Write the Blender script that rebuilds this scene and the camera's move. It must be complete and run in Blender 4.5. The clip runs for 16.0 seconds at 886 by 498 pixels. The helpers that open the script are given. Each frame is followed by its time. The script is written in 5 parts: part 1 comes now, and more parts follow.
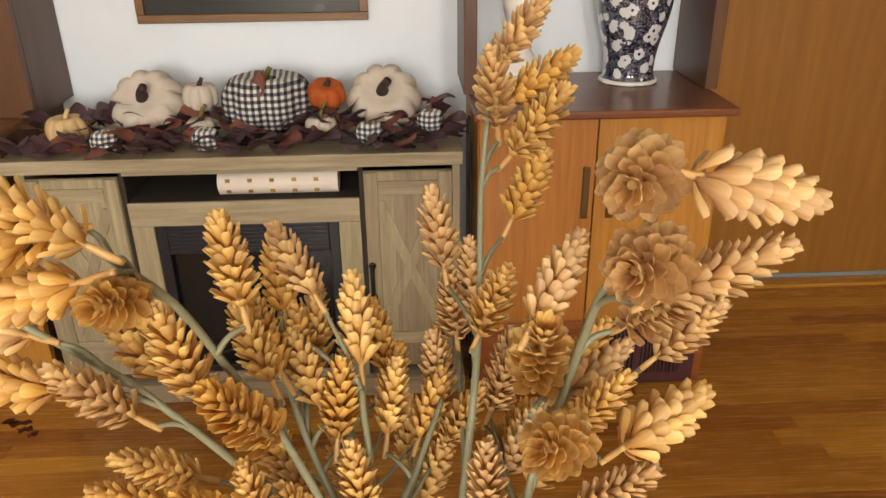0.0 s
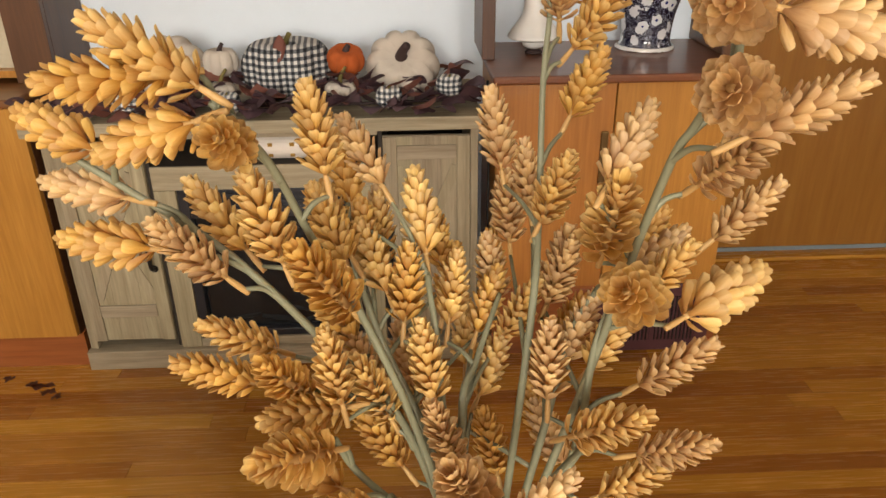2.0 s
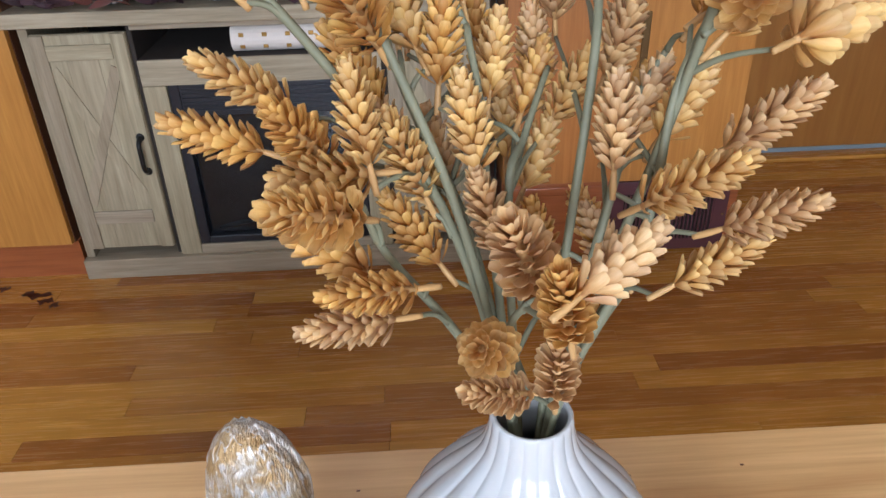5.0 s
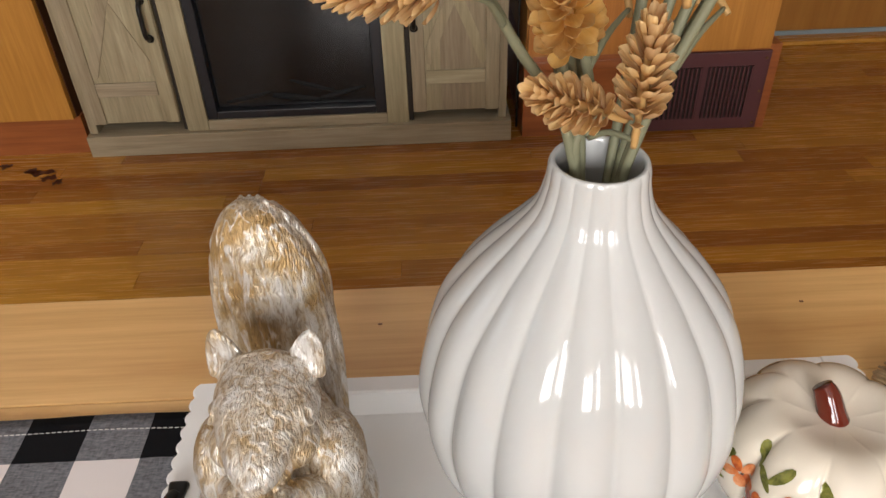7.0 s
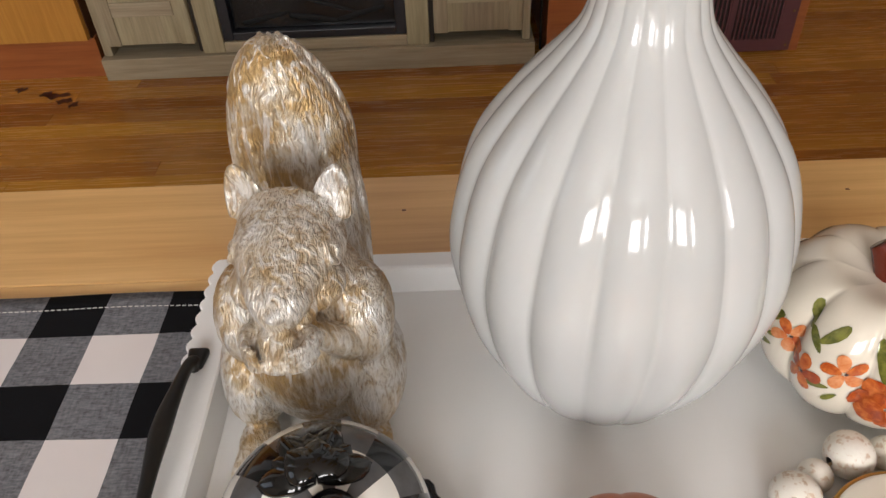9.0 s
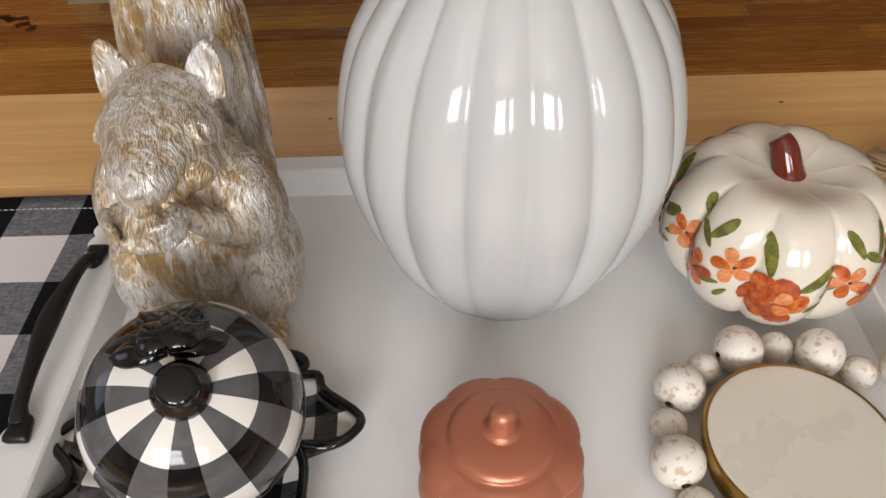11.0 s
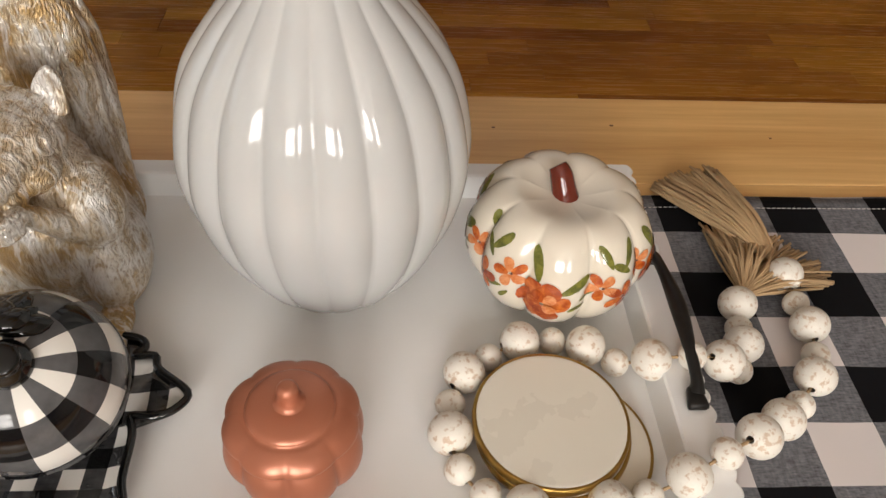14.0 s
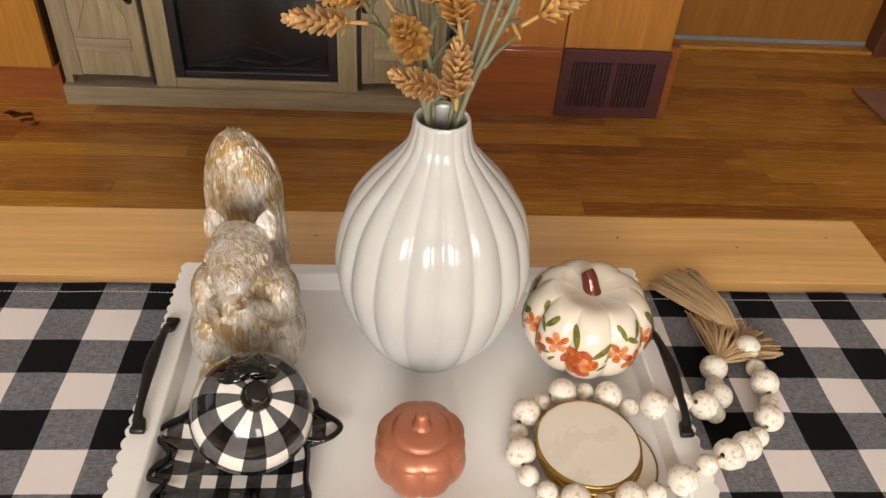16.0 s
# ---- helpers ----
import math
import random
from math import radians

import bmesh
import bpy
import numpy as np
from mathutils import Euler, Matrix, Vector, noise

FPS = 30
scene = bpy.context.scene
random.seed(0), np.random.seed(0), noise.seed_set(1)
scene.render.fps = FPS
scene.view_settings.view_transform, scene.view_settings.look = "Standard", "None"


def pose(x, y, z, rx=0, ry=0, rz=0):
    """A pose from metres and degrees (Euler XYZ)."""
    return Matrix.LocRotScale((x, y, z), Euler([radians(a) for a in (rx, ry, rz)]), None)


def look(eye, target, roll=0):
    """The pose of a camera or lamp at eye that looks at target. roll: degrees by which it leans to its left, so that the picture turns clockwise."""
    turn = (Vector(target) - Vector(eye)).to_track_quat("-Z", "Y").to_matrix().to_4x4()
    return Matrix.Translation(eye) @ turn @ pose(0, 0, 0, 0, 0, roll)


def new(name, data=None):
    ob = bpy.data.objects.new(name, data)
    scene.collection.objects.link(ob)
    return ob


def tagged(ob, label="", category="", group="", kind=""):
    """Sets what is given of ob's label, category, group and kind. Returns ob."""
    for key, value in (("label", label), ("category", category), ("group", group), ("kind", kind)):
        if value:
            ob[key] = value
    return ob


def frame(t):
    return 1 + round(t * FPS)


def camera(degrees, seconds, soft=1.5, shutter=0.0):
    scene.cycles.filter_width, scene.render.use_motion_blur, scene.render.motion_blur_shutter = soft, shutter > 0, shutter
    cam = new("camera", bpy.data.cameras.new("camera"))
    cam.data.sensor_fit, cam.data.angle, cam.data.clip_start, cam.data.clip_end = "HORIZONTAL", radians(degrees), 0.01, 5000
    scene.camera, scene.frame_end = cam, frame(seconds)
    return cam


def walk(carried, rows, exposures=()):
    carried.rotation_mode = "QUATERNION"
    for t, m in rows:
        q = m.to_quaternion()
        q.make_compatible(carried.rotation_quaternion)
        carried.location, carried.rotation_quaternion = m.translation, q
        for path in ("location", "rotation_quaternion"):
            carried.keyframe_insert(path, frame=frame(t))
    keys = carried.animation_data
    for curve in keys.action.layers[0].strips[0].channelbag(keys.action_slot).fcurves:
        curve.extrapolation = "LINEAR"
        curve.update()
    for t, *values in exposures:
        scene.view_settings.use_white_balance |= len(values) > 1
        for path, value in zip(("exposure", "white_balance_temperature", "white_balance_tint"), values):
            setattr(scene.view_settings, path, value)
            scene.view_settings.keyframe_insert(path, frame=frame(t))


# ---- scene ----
cam = camera(61.4, 16.0)
PATH = [
    (0, (0.126, 0.198, 1.264), (0.199, 2.01, 0.42), -0.7),
    (0.5, (0.121, 0.18, 1.253), (0.198, 1.991, 0.408), -0.4),
    (1, (0.114, 0.167, 1.239), (0.188, 1.975, 0.388), -0.4),
    (1.5, (0.094, 0.165, 1.226), (0.162, 1.969, 0.366), -0.4),
    (2, (0.086, 0.157, 1.216), (0.149, 1.956, 0.345), -0.7),
    (2.5, (0.086, 0.15, 1.202), (0.145, 1.943, 0.317), -1.1),
    (3, (0.088, 0.156, 1.181), (0.15, 1.939, 0.278), -1.4),
    (3.2, (0.086, 0.162, 1.172), (0.149, 1.942, 0.262), -1.6),
    (5.3, (0.052, 0.184, 1.078), (0.111, 1.885, 0.028), -1.7),
    (5.5, (0.045, 0.185, 1.066), (0.102, 1.875, -0.003), -1.7),
    (6, (0.038, 0.189, 1.041), (0.089, 1.844, -0.081), -1.7),
    (6.5, (0.034, 0.198, 1.009), (0.073, 1.822, -0.158), -1.7),
    (7, (0.04, 0.198, 0.966), (0.062, 1.795, -0.238), -2.0),
    (7.5, (0.037, 0.198, 0.937), (0.042, 1.771, -0.297), -2.1),
    (8, (0.029, 0.194, 0.921), (0.011, 1.743, -0.344), -2.8),
    (8.2, (0.027, 0.192, 0.915), (0.0, 1.735, -0.358), -3.0),
    (10.3, (0.057, 0.168, 0.881), (0.029, 1.617, -0.498), -2.7),
    (10.5, (0.068, 0.167, 0.876), (0.039, 1.602, -0.516), -2.6),
    (11, (0.087, 0.165, 0.87), (0.076, 1.581, -0.543), -1.9),
    (11.5, (0.105, 0.162, 0.87), (0.112, 1.56, -0.56), -1.2),
    (12, (0.133, 0.161, 0.872), (0.171, 1.541, -0.576), -0.0),
    (12.5, (0.159, 0.162, 0.872), (0.225, 1.536, -0.58), 1.1),
    (13, (0.174, 0.16, 0.874), (0.27, 1.529, -0.581), 2.3),
    (13.5, (0.176, 0.142, 0.899), (0.297, 1.52, -0.545), 3.3),
    (14, (0.168, 0.116, 0.931), (0.308, 1.507, -0.499), 4.3),
    (14.5, (0.153, 0.091, 0.968), (0.291, 1.514, -0.431), 4.3),
    (15, (0.119, 0.045, 0.999), (0.26, 1.51, -0.354), 4.2),
    (15.5, (0.091, -0.003, 1.054), (0.232, 1.497, -0.261), 4.3),
    (16, (0.076, -0.06, 1.094), (0.231, 1.493, -0.157), 4.4),
]
EXPOSURES = [(0.0, 0.36, 6950, 10), (3.2, 0.37, 6500, 10), (5.3, 0.40, 4950, 10), (6.5, 0.20, 5700, 10), (7.5, 0.05, 6500, 10), (8.2, 0.0, 6350, 10), (11.0, -0.10, 6050, 10), (12.5, -0.15, 6250, 10), (14.0, -0.12, 6500, 10), (16.0, 0.10, 6800, 10)]
walk(cam, [(t, look(eye, target, roll)) for t, eye, target, roll in PATH], EXPOSURES)

# ---- light ----
world = bpy.data.worlds.new("daylight")
scene.world = world
world.use_nodes = True
wn = world.node_tree.nodes
sky = wn.new("ShaderNodeTexSky")
sky.sky_type, sky.sun_disc = "NISHITA", False
sky.sun_elevation, sky.sun_rotation = radians(40), radians(180)
wn["Background"].inputs[1].default_value = 0.12
world.node_tree.links.new(sky.outputs[0], wn["Background"].inputs[0])

sun = new("sun", bpy.data.lights.new("sun", "SUN"))
sun.data.energy, sun.data.angle, sun.data.color = 2.0, radians(3), (1.0, 0.95, 0.88)
sun.matrix_world = look((0, -4, 6), (0.6, 0, 0))

WINDOWS = [(-0.40, 1.30), (1.05, 0.52)]   # a wide and a narrow window in the wall behind: centre x and width
for wx, ww in WINDOWS:
    lamp = new("window_light", bpy.data.lights.new("window_light", "AREA"))
    lamp.data.shape, lamp.data.size, lamp.data.size_y = "RECTANGLE", ww - 0.08, 1.12
    lamp.data.energy, lamp.data.color = 72.0 * ww, (1.0, 0.945, 0.885)
    lamp.matrix_world = look((wx, -2.56, 1.55), (wx, 0, 1.5))
# added weak fill lamp; no window is known in this side wall
side = new("window_light", bpy.data.lights.new("window_light", "AREA"))
side.data.shape, side.data.size, side.data.size_y = "RECTANGLE", 1.0, 1.1
side.data.energy, side.data.color = 4.0, (1.0, 0.955, 0.90)
side.matrix_world = look((-2.56, 0.6, 1.5), (0, 0.6, 1.4))


# ---- materials ----
class Nodes:
    def __init__(self, name, rough=0.5, metal=0.0, coat=0.0):
        self.m = bpy.data.materials.new(name)
        self.m.use_nodes = True
        self.t = self.m.node_tree
        self.b = self.t.nodes["Principled BSDF"]
        self.b.inputs["Roughness"].default_value = rough
        self.b.inputs["Metallic"].default_value = metal
        self.b.inputs["Coat Weight"].default_value = coat
        self.b.inputs["Coat Roughness"].default_value = 0.06

    def n(self, kind, **sets):
        node = self.t.nodes.new(kind)
        if "data_type" in sets:
            node.data_type = sets["data_type"]
        if "blend_type" in sets:
            node.blend_type = sets["blend_type"]
        if "operation" in sets:
            node.operation = sets["operation"]
        if "feature" in sets:
            node.feature = sets["feature"]
        return node

    def put(self, sock, v):
        if isinstance(v, bpy.types.NodeSocket):
            self.t.links.new(v, sock)
        else:
            sock.default_value = v

    def coords(self, scale=(1, 1, 1), which="Object", shift=0.0):
        tc = self.n("ShaderNodeTexCoord")
        mp = self.n("ShaderNodeMapping")
        mp.inputs["Scale"].default_value = scale
        self.t.links.new(tc.outputs[which], mp.inputs["Vector"])
        if shift:
            oi = self.n("ShaderNodeObjectInfo")
            off = self.math("MULTIPLY", oi.outputs["Random"], shift)
            cb = self.n("ShaderNodeCombineXYZ")
            for s in cb.inputs:
                self.t.links.new(off, s)
            self.t.links.new(cb.outputs[0], mp.inputs["Location"])
        return mp.outputs[0]

    def noise(self, vec, scale, detail=4.0, rough=0.55, distort=0.0):
        nd = self.n("ShaderNodeTexNoise")
        self.put(nd.inputs["Vector"], vec)
        nd.inputs["Scale"].default_value, nd.inputs["Detail"].default_value = scale, detail
        nd.inputs["Roughness"].default_value, nd.inputs["Distortion"].default_value = rough, distort
        return nd.outputs["Fac"]

    def math(self, op, a, b=0.0):
        nd = self.n("ShaderNodeMath", operation=op)
        self.put(nd.inputs[0], a)
        self.put(nd.inputs[1], b)
        return nd.outputs[0]

    def ramp(self, fac, stops):
        nd = self.n("ShaderNodeValToRGB")
        el = nd.color_ramp.elements
        while len(el) < len(stops):
            el.new(0.5)
        for e, (p, c) in zip(el, stops):
            e.position, e.color = p, (*c, 1.0)
        self.put(nd.inputs[0], fac)
        return nd.outputs[0]

    def mix(self, fac, a, b, blend="MIX"):
        nd = self.n("ShaderNodeMix", data_type="RGBA", blend_type=blend)
        self.put(nd.inputs[0], fac)
        self.put(nd.inputs[6], (*a, 1.0) if isinstance(a, tuple) else a)
        self.put(nd.inputs[7], (*b, 1.0) if isinstance(b, tuple) else b)
        return nd.outputs[2]

    def rnd(self, island=False):
        if island:
            return self.n("ShaderNodeNewGeometry").outputs["Random Per Island"]
        return self.n("ShaderNodeObjectInfo").outputs["Random"]

    def vary(self, colour, fac, lo=0.8, hi=1.2, hue=0.0):
        nd = self.n("ShaderNodeHueSaturation")
        self.put(nd.inputs["Color"], colour)
        self.put(nd.inputs["Value"], self.math("ADD", self.math("MULTIPLY", fac, hi - lo), lo))
        if hue:
            self.put(nd.inputs["Hue"], self.math("ADD", self.math("MULTIPLY", fac, hue), 0.5 - hue / 2))
        return nd.outputs[0]

    def colour(self, c):
        self.put(self.b.inputs["Base Color"], (*c, 1.0) if isinstance(c, tuple) else c)
        return self

    def gloss(self, fac, lo, hi):
        self.put(self.b.inputs["Roughness"], self.math("ADD", self.math("MULTIPLY", fac, hi - lo), lo))
        return self

    def bump(self, height, strength=0.3, dist=0.001):
        nd = self.n("ShaderNodeBump")
        nd.inputs["Strength"].default_value, nd.inputs["Distance"].default_value = strength, dist
        self.put(nd.inputs["Height"], height)
        self.t.links.new(nd.outputs[0], self.b.inputs["Normal"])
        return self


def plain(name, c, rough=0.5, metal=0.0, coat=0.0, scale=40.0, amount=0.16, bump=0.12, dist=0.0006):
    s = Nodes(name, rough, metal, coat)
    v = s.coords()
    f = s.noise(v, scale)
    f2 = s.noise(v, scale * 0.13, 2.0)
    k = 1 - amount
    s.colour(s.mix(f2, s.mix(f, tuple(x * k for x in c), c), tuple(min(1, x * (1 + amount * 0.6)) for x in c)))
    s.gloss(f, max(0.02, rough - 0.06), rough + 0.06)
    return s.bump(f, bump, dist).m


def wood(name, dark, light, grain=(2.0, 40.0, 40.0), rough=0.4, coat=0.0, rings=6.0, vary=0.0, shift=3.0, bump=0.15, island=False):
    s = Nodes(name, rough, 0.0, coat)
    v = s.coords(grain, shift=shift)
    fine = s.noise(v, 5.0, 6.0, 0.65)
    broad = s.noise(s.coords(tuple(g * 0.22 for g in grain), shift=shift), rings, 3.0, 0.5, 1.2)
    c = s.ramp(s.math("ADD", s.math("MULTIPLY", fine, 0.5), s.math("MULTIPLY", broad, 0.5)),
               [(0.3, dark), (0.5, tuple((a + b) / 2 for a, b in zip(dark, light))), (0.68, light)])
    if vary:
        c = s.vary(c, s.rnd(island), 1 - vary, 1 + vary, 0.02)
    s.colour(c)
    s.gloss(fine, rough - 0.05, rough + 0.1)
    return s.bump(fine, bump, 0.0006).m


def checks(name, size, dark, mid, light, rough=0.85, offset=(0.0, 0.0), axes=(0, 1), weave=900.0, soft_bump=0.3, coat=0.0, skew=0.0):
    s = Nodes(name, rough, 0.0, coat)
    tc = s.n("ShaderNodeTexCoord")
    wob = s.noise(s.coords((14, 14, 14)), 1.0, 2.0)
    sp = s.n("ShaderNodeSeparateXYZ")
    s.t.links.new(tc.outputs["Object"], sp.inputs[0])
    on = []
    for k, ax in enumerate(axes):
        a = s.math("ADD", s.math("SUBTRACT", sp.outputs[ax], offset[k]), s.math("MULTIPLY", s.math("SUBTRACT", wob, 0.5), size[k] * 0.08))
        if k == 1 and skew:
            a = s.math("ADD", a, s.math("MULTIPLY", sp.outputs[axes[0]], skew))
        a = s.math("FLOORED_MODULO", a, 2 * size[k])
        on.append(s.math("LESS_THAN", a, size[k]))
    total = s.math("MULTIPLY", s.math("ADD", on[0], on[1]), 0.5)
    fibre = s.noise(s.coords((1, 1, 1)), weave, 2.0)
    slub = s.math("ADD", s.math("MULTIPLY", s.noise(s.coords((0.25, 1, 1)), weave * 0.8, 3.0), 0.6), s.math("MULTIPLY", s.noise(s.coords((1, 0.25, 1)), weave * 0.5, 3.0), 0.4))
    patch = s.noise(s.coords((1, 1, 1)), 30.0, 3.0)
    midv = s.mix(s.ramp(slub, [(0.3, (0, 0, 0)), (0.7, (1, 1, 1))]), tuple(x * 0.45 for x in mid), tuple(x * 1.6 for x in mid))
    c = s.mix(s.math("GREATER_THAN", total, 0.25), s.mix(patch, tuple(x * 0.95 for x in light), light), midv)
    c = s.mix(s.math("GREATER_THAN", total, 0.75), c, s.mix(fibre, dark, tuple(x * 1.4 for x in dark)))
    s.colour(c)
    if not coat:
        s.b.inputs["Specular IOR Level"].default_value = 0.12
    return s.bump(fibre, soft_bump, 0.0004).m


M_WALL = plain("pale_wall_paint", (0.77, 0.85, 0.92), 0.7, scale=120, amount=0.05, bump=0.1)
# unseen walls: beige chosen to cut bounced light and deepen contrast
M_UNSEEN_WALL = plain("unseen_wall_beige", (0.46, 0.43, 0.38), 0.7, scale=110, amount=0.06, bump=0.1)
# ceiling out of view; its tone sets how much light bounces down
M_CEIL = plain("unseen_ceiling_tone", (0.76, 0.75, 0.73), 0.8, scale=90, amount=0.04)
M_FLOOR = wood("honey_oak_floor", (0.295, 0.117, 0.0165), (0.465, 0.208, 0.034), (1.6, 34, 34), 0.24, 0.35, vary=0.26, shift=9.0, bump=0.08)
M_FLOOR_REST = wood("honey_oak_floor_far", (0.295, 0.117, 0.0165), (0.465, 0.208, 0.034), (1.6, 34, 34), 0.24, 0.35, vary=0.26, shift=0.0, bump=0.08, island=True)
M_STAIN = plain("dark_floor_stain", (0.05, 0.012, 0.006), 0.4, scale=60, amount=0.4)
M_PINE = wood("pale_pine_top", (0.54, 0.29, 0.095), (0.79, 0.51, 0.21), (1.1, 26, 26), 0.34, 0.2, rings=4.0, bump=0.06)
M_KNOT = plain("pine_knot", (0.16, 0.07, 0.025), 0.5)
M_GREYOAK = wood("weathered_grey_oak", (0.185, 0.145, 0.078), (0.40, 0.335, 0.215), (30, 30, 1.8), 0.6, rings=5.0, vary=0.12, shift=7.0, bump=0.3)
M_GREYOAK_H = wood("weathered_grey_oak_rail", (0.205, 0.16, 0.088), (0.43, 0.365, 0.245), (1.8, 30, 30), 0.6, rings=5.0, vary=0.12, shift=7.0, bump=0.3)
M_TEAK = wood("orange_teak_veneer", (0.31, 0.118, 0.018), (0.49, 0.218, 0.042), (26, 26, 1.4), 0.36, 0.15, rings=5.0, vary=0.08, shift=5.0, bump=0.06)
M_TEAK_H = wood("brown_teak_top", (0.12, 0.042, 0.015), (0.22, 0.085, 0.03), (1.4, 26, 26), 0.32, 0.2, rings=4.0, vary=0.06, bump=0.06)
# far darker tone than the doors, for hutches, left cabinet body and post
M_TEAK_D = wood("teak_darker_tone", (0.055, 0.019, 0.008), (0.125, 0.046, 0.019), (24, 24, 1.4), 0.4, 0.1, vary=0.06, bump=0.08)
M_TOE = wood("red_brown_base", (0.22, 0.06, 0.015), (0.36, 0.115, 0.03), (1.4, 26, 26), 0.36, 0.2, bump=0.08)
M_PLY = wood("plywood_panel", (0.225, 0.088, 0.012), (0.33, 0.146, 0.026), (10, 10, 0.7), 0.34, 0.25, rings=3.0, bump=0.05)
M_STRIP = plain("blue_grey_strip", (0.22, 0.27, 0.29), 0.5)
M_BLACK = plain("black_metal", (0.012, 0.011, 0.010), 0.38, 0.4, scale=120, amount=0.3)
M_GLOSSBLACK = plain("black_glaze", (0.004, 0.004, 0.004), 0.1, coat=0.0, amount=0.2, bump=0.02)
M_BRASS = plain("aged_brass_handle", (0.17, 0.11, 0.045), 0.4, 0.9)
M_FIREGLASS = plain("firebox_glass", (0.008, 0.009, 0.010), 0.2, coat=0.0, amount=0.3, bump=0.02)
M_FIREFRAME = plain("firebox_frame", (0.012, 0.013, 0.017), 0.35)
M_COAL = plain("ember_log", (0.004, 0.004, 0.004), 0.85, scale=50, amount=0.6, bump=0.8, dist=0.004)
M_MAROON = plain("maroon_vent_paint", (0.085, 0.028, 0.032), 0.42, scale=80, amount=0.15)
# oak interior coloured near black to stand for the opening's shade
M_INSIDE_SHADE = plain("cabinet_inside_shade", (0.03, 0.022, 0.015), 0.8)
# shade colour for recesses; also the black firebox and floor joints
M_SHADE_BLACK = plain("shade_and_gap_black", (0.012, 0.008, 0.006), 0.9)
M_TRAY = plain("white_washed_tray", (0.80, 0.80, 0.79), 0.42, scale=18, amount=0.07, bump=0.1)
M_GLAZE = plain("white_vase_glaze", (0.485, 0.495, 0.488), 0.10, coat=0.15, scale=14, amount=0.03, bump=0.02)
M_CREAM = plain("cream_pumpkin_glaze", (0.70, 0.645, 0.54), 0.12, coat=0.8, scale=20, amount=0.04, bump=0.02)
M_STEMRED = plain("red_brown_glaze", (0.11, 0.015, 0.006), 0.10, coat=0.2, amount=0.3)


def brushed(name, thin, thick):
    """A watery brush stroke of glaze, thick in places."""
    s = Nodes(name, 0.2, 0.0, 0.4)
    f = s.noise(s.coords(), 170.0, 5.0, 0.6, 0.6)
    s.colour(s.ramp(f, [(0.36, thick), (0.62, thin)]))
    return s.m


M_ORANGE = brushed("painted_orange", (0.60, 0.165, 0.030), (0.34, 0.050, 0.008))
M_PEACH = brushed("painted_peach", (0.68, 0.30, 0.130), (0.52, 0.135, 0.030))
M_RUST = brushed("painted_rust", (0.46, 0.090, 0.014), (0.24, 0.032, 0.006))
M_LEAFGREEN = brushed("painted_leaf", (0.20, 0.20, 0.035), (0.075, 0.085, 0.012))
M_COPPER = plain("copper_rose_glass", (0.43, 0.16, 0.092), 0.33, 0.36, scale=25, amount=0.14, bump=0.05)
M_MARBLE = plain("cream_marble", (0.71, 0.67, 0.575), 0.28, scale=26, amount=0.045, bump=0.03)
M_GOLD = plain("brushed_gold", (0.42, 0.27, 0.075), 0.3, 1.0, scale=90, amount=0.2)
M_JUTE = plain("jute_twine", (0.44, 0.30, 0.16), 0.9, scale=400, amount=0.4, bump=0.5)
M_PICTURE = plain("dark_print", (0.03, 0.032, 0.03), 0.25, scale=9, amount=0.7)
M_FRAME = wood("walnut_frame", (0.12, 0.055, 0.018), (0.24, 0.12, 0.045), (2, 40, 40), 0.4)
M_WHITE = plain("matt_white_ceramic", (0.78, 0.77, 0.73), 0.4, amount=0.06)
M_STALK = plain("grey_green_stalk", (0.175, 0.175, 0.105), 0.55, scale=150, amount=0.35, bump=0.3)
M_SHEATH = plain("tan_sheath", (0.45, 0.27, 0.095), 0.55, scale=150, amount=0.25, bump=0.3)
M_RUNNER = checks("buffalo_check_cotton", (0.0511, 0.0482), (0.005, 0.005, 0.006), (0.155, 0.157, 0.17), (0.74, 0.69, 0.68), offset=(-0.2035, 0.4840), skew=0.008)
M_GINGHAM = checks("small_gingham", (0.0082, 0.0082), (0.02, 0.022, 0.026), (0.16, 0.165, 0.17), (0.7, 0.68, 0.63), axes=(0, 2), weave=500)
M_MINI = checks("mini_gingham", (0.0066, 0.0066), (0.03, 0.035, 0.04), (0.2, 0.21, 0.22), (0.75, 0.73, 0.68), axes=(0, 2), weave=500)
M_PLATE = checks("check_glaze", (0.0135, 0.0135), (0.006, 0.006, 0.006), (0.04, 0.04, 0.042), (0.72, 0.7, 0.66), 0.12, weave=300, soft_bump=0.03, coat=0.9, offset=(0.004, 0.006))
M_STITCH = plain("white_thread", (0.6, 0.58, 0.55), 0.8)


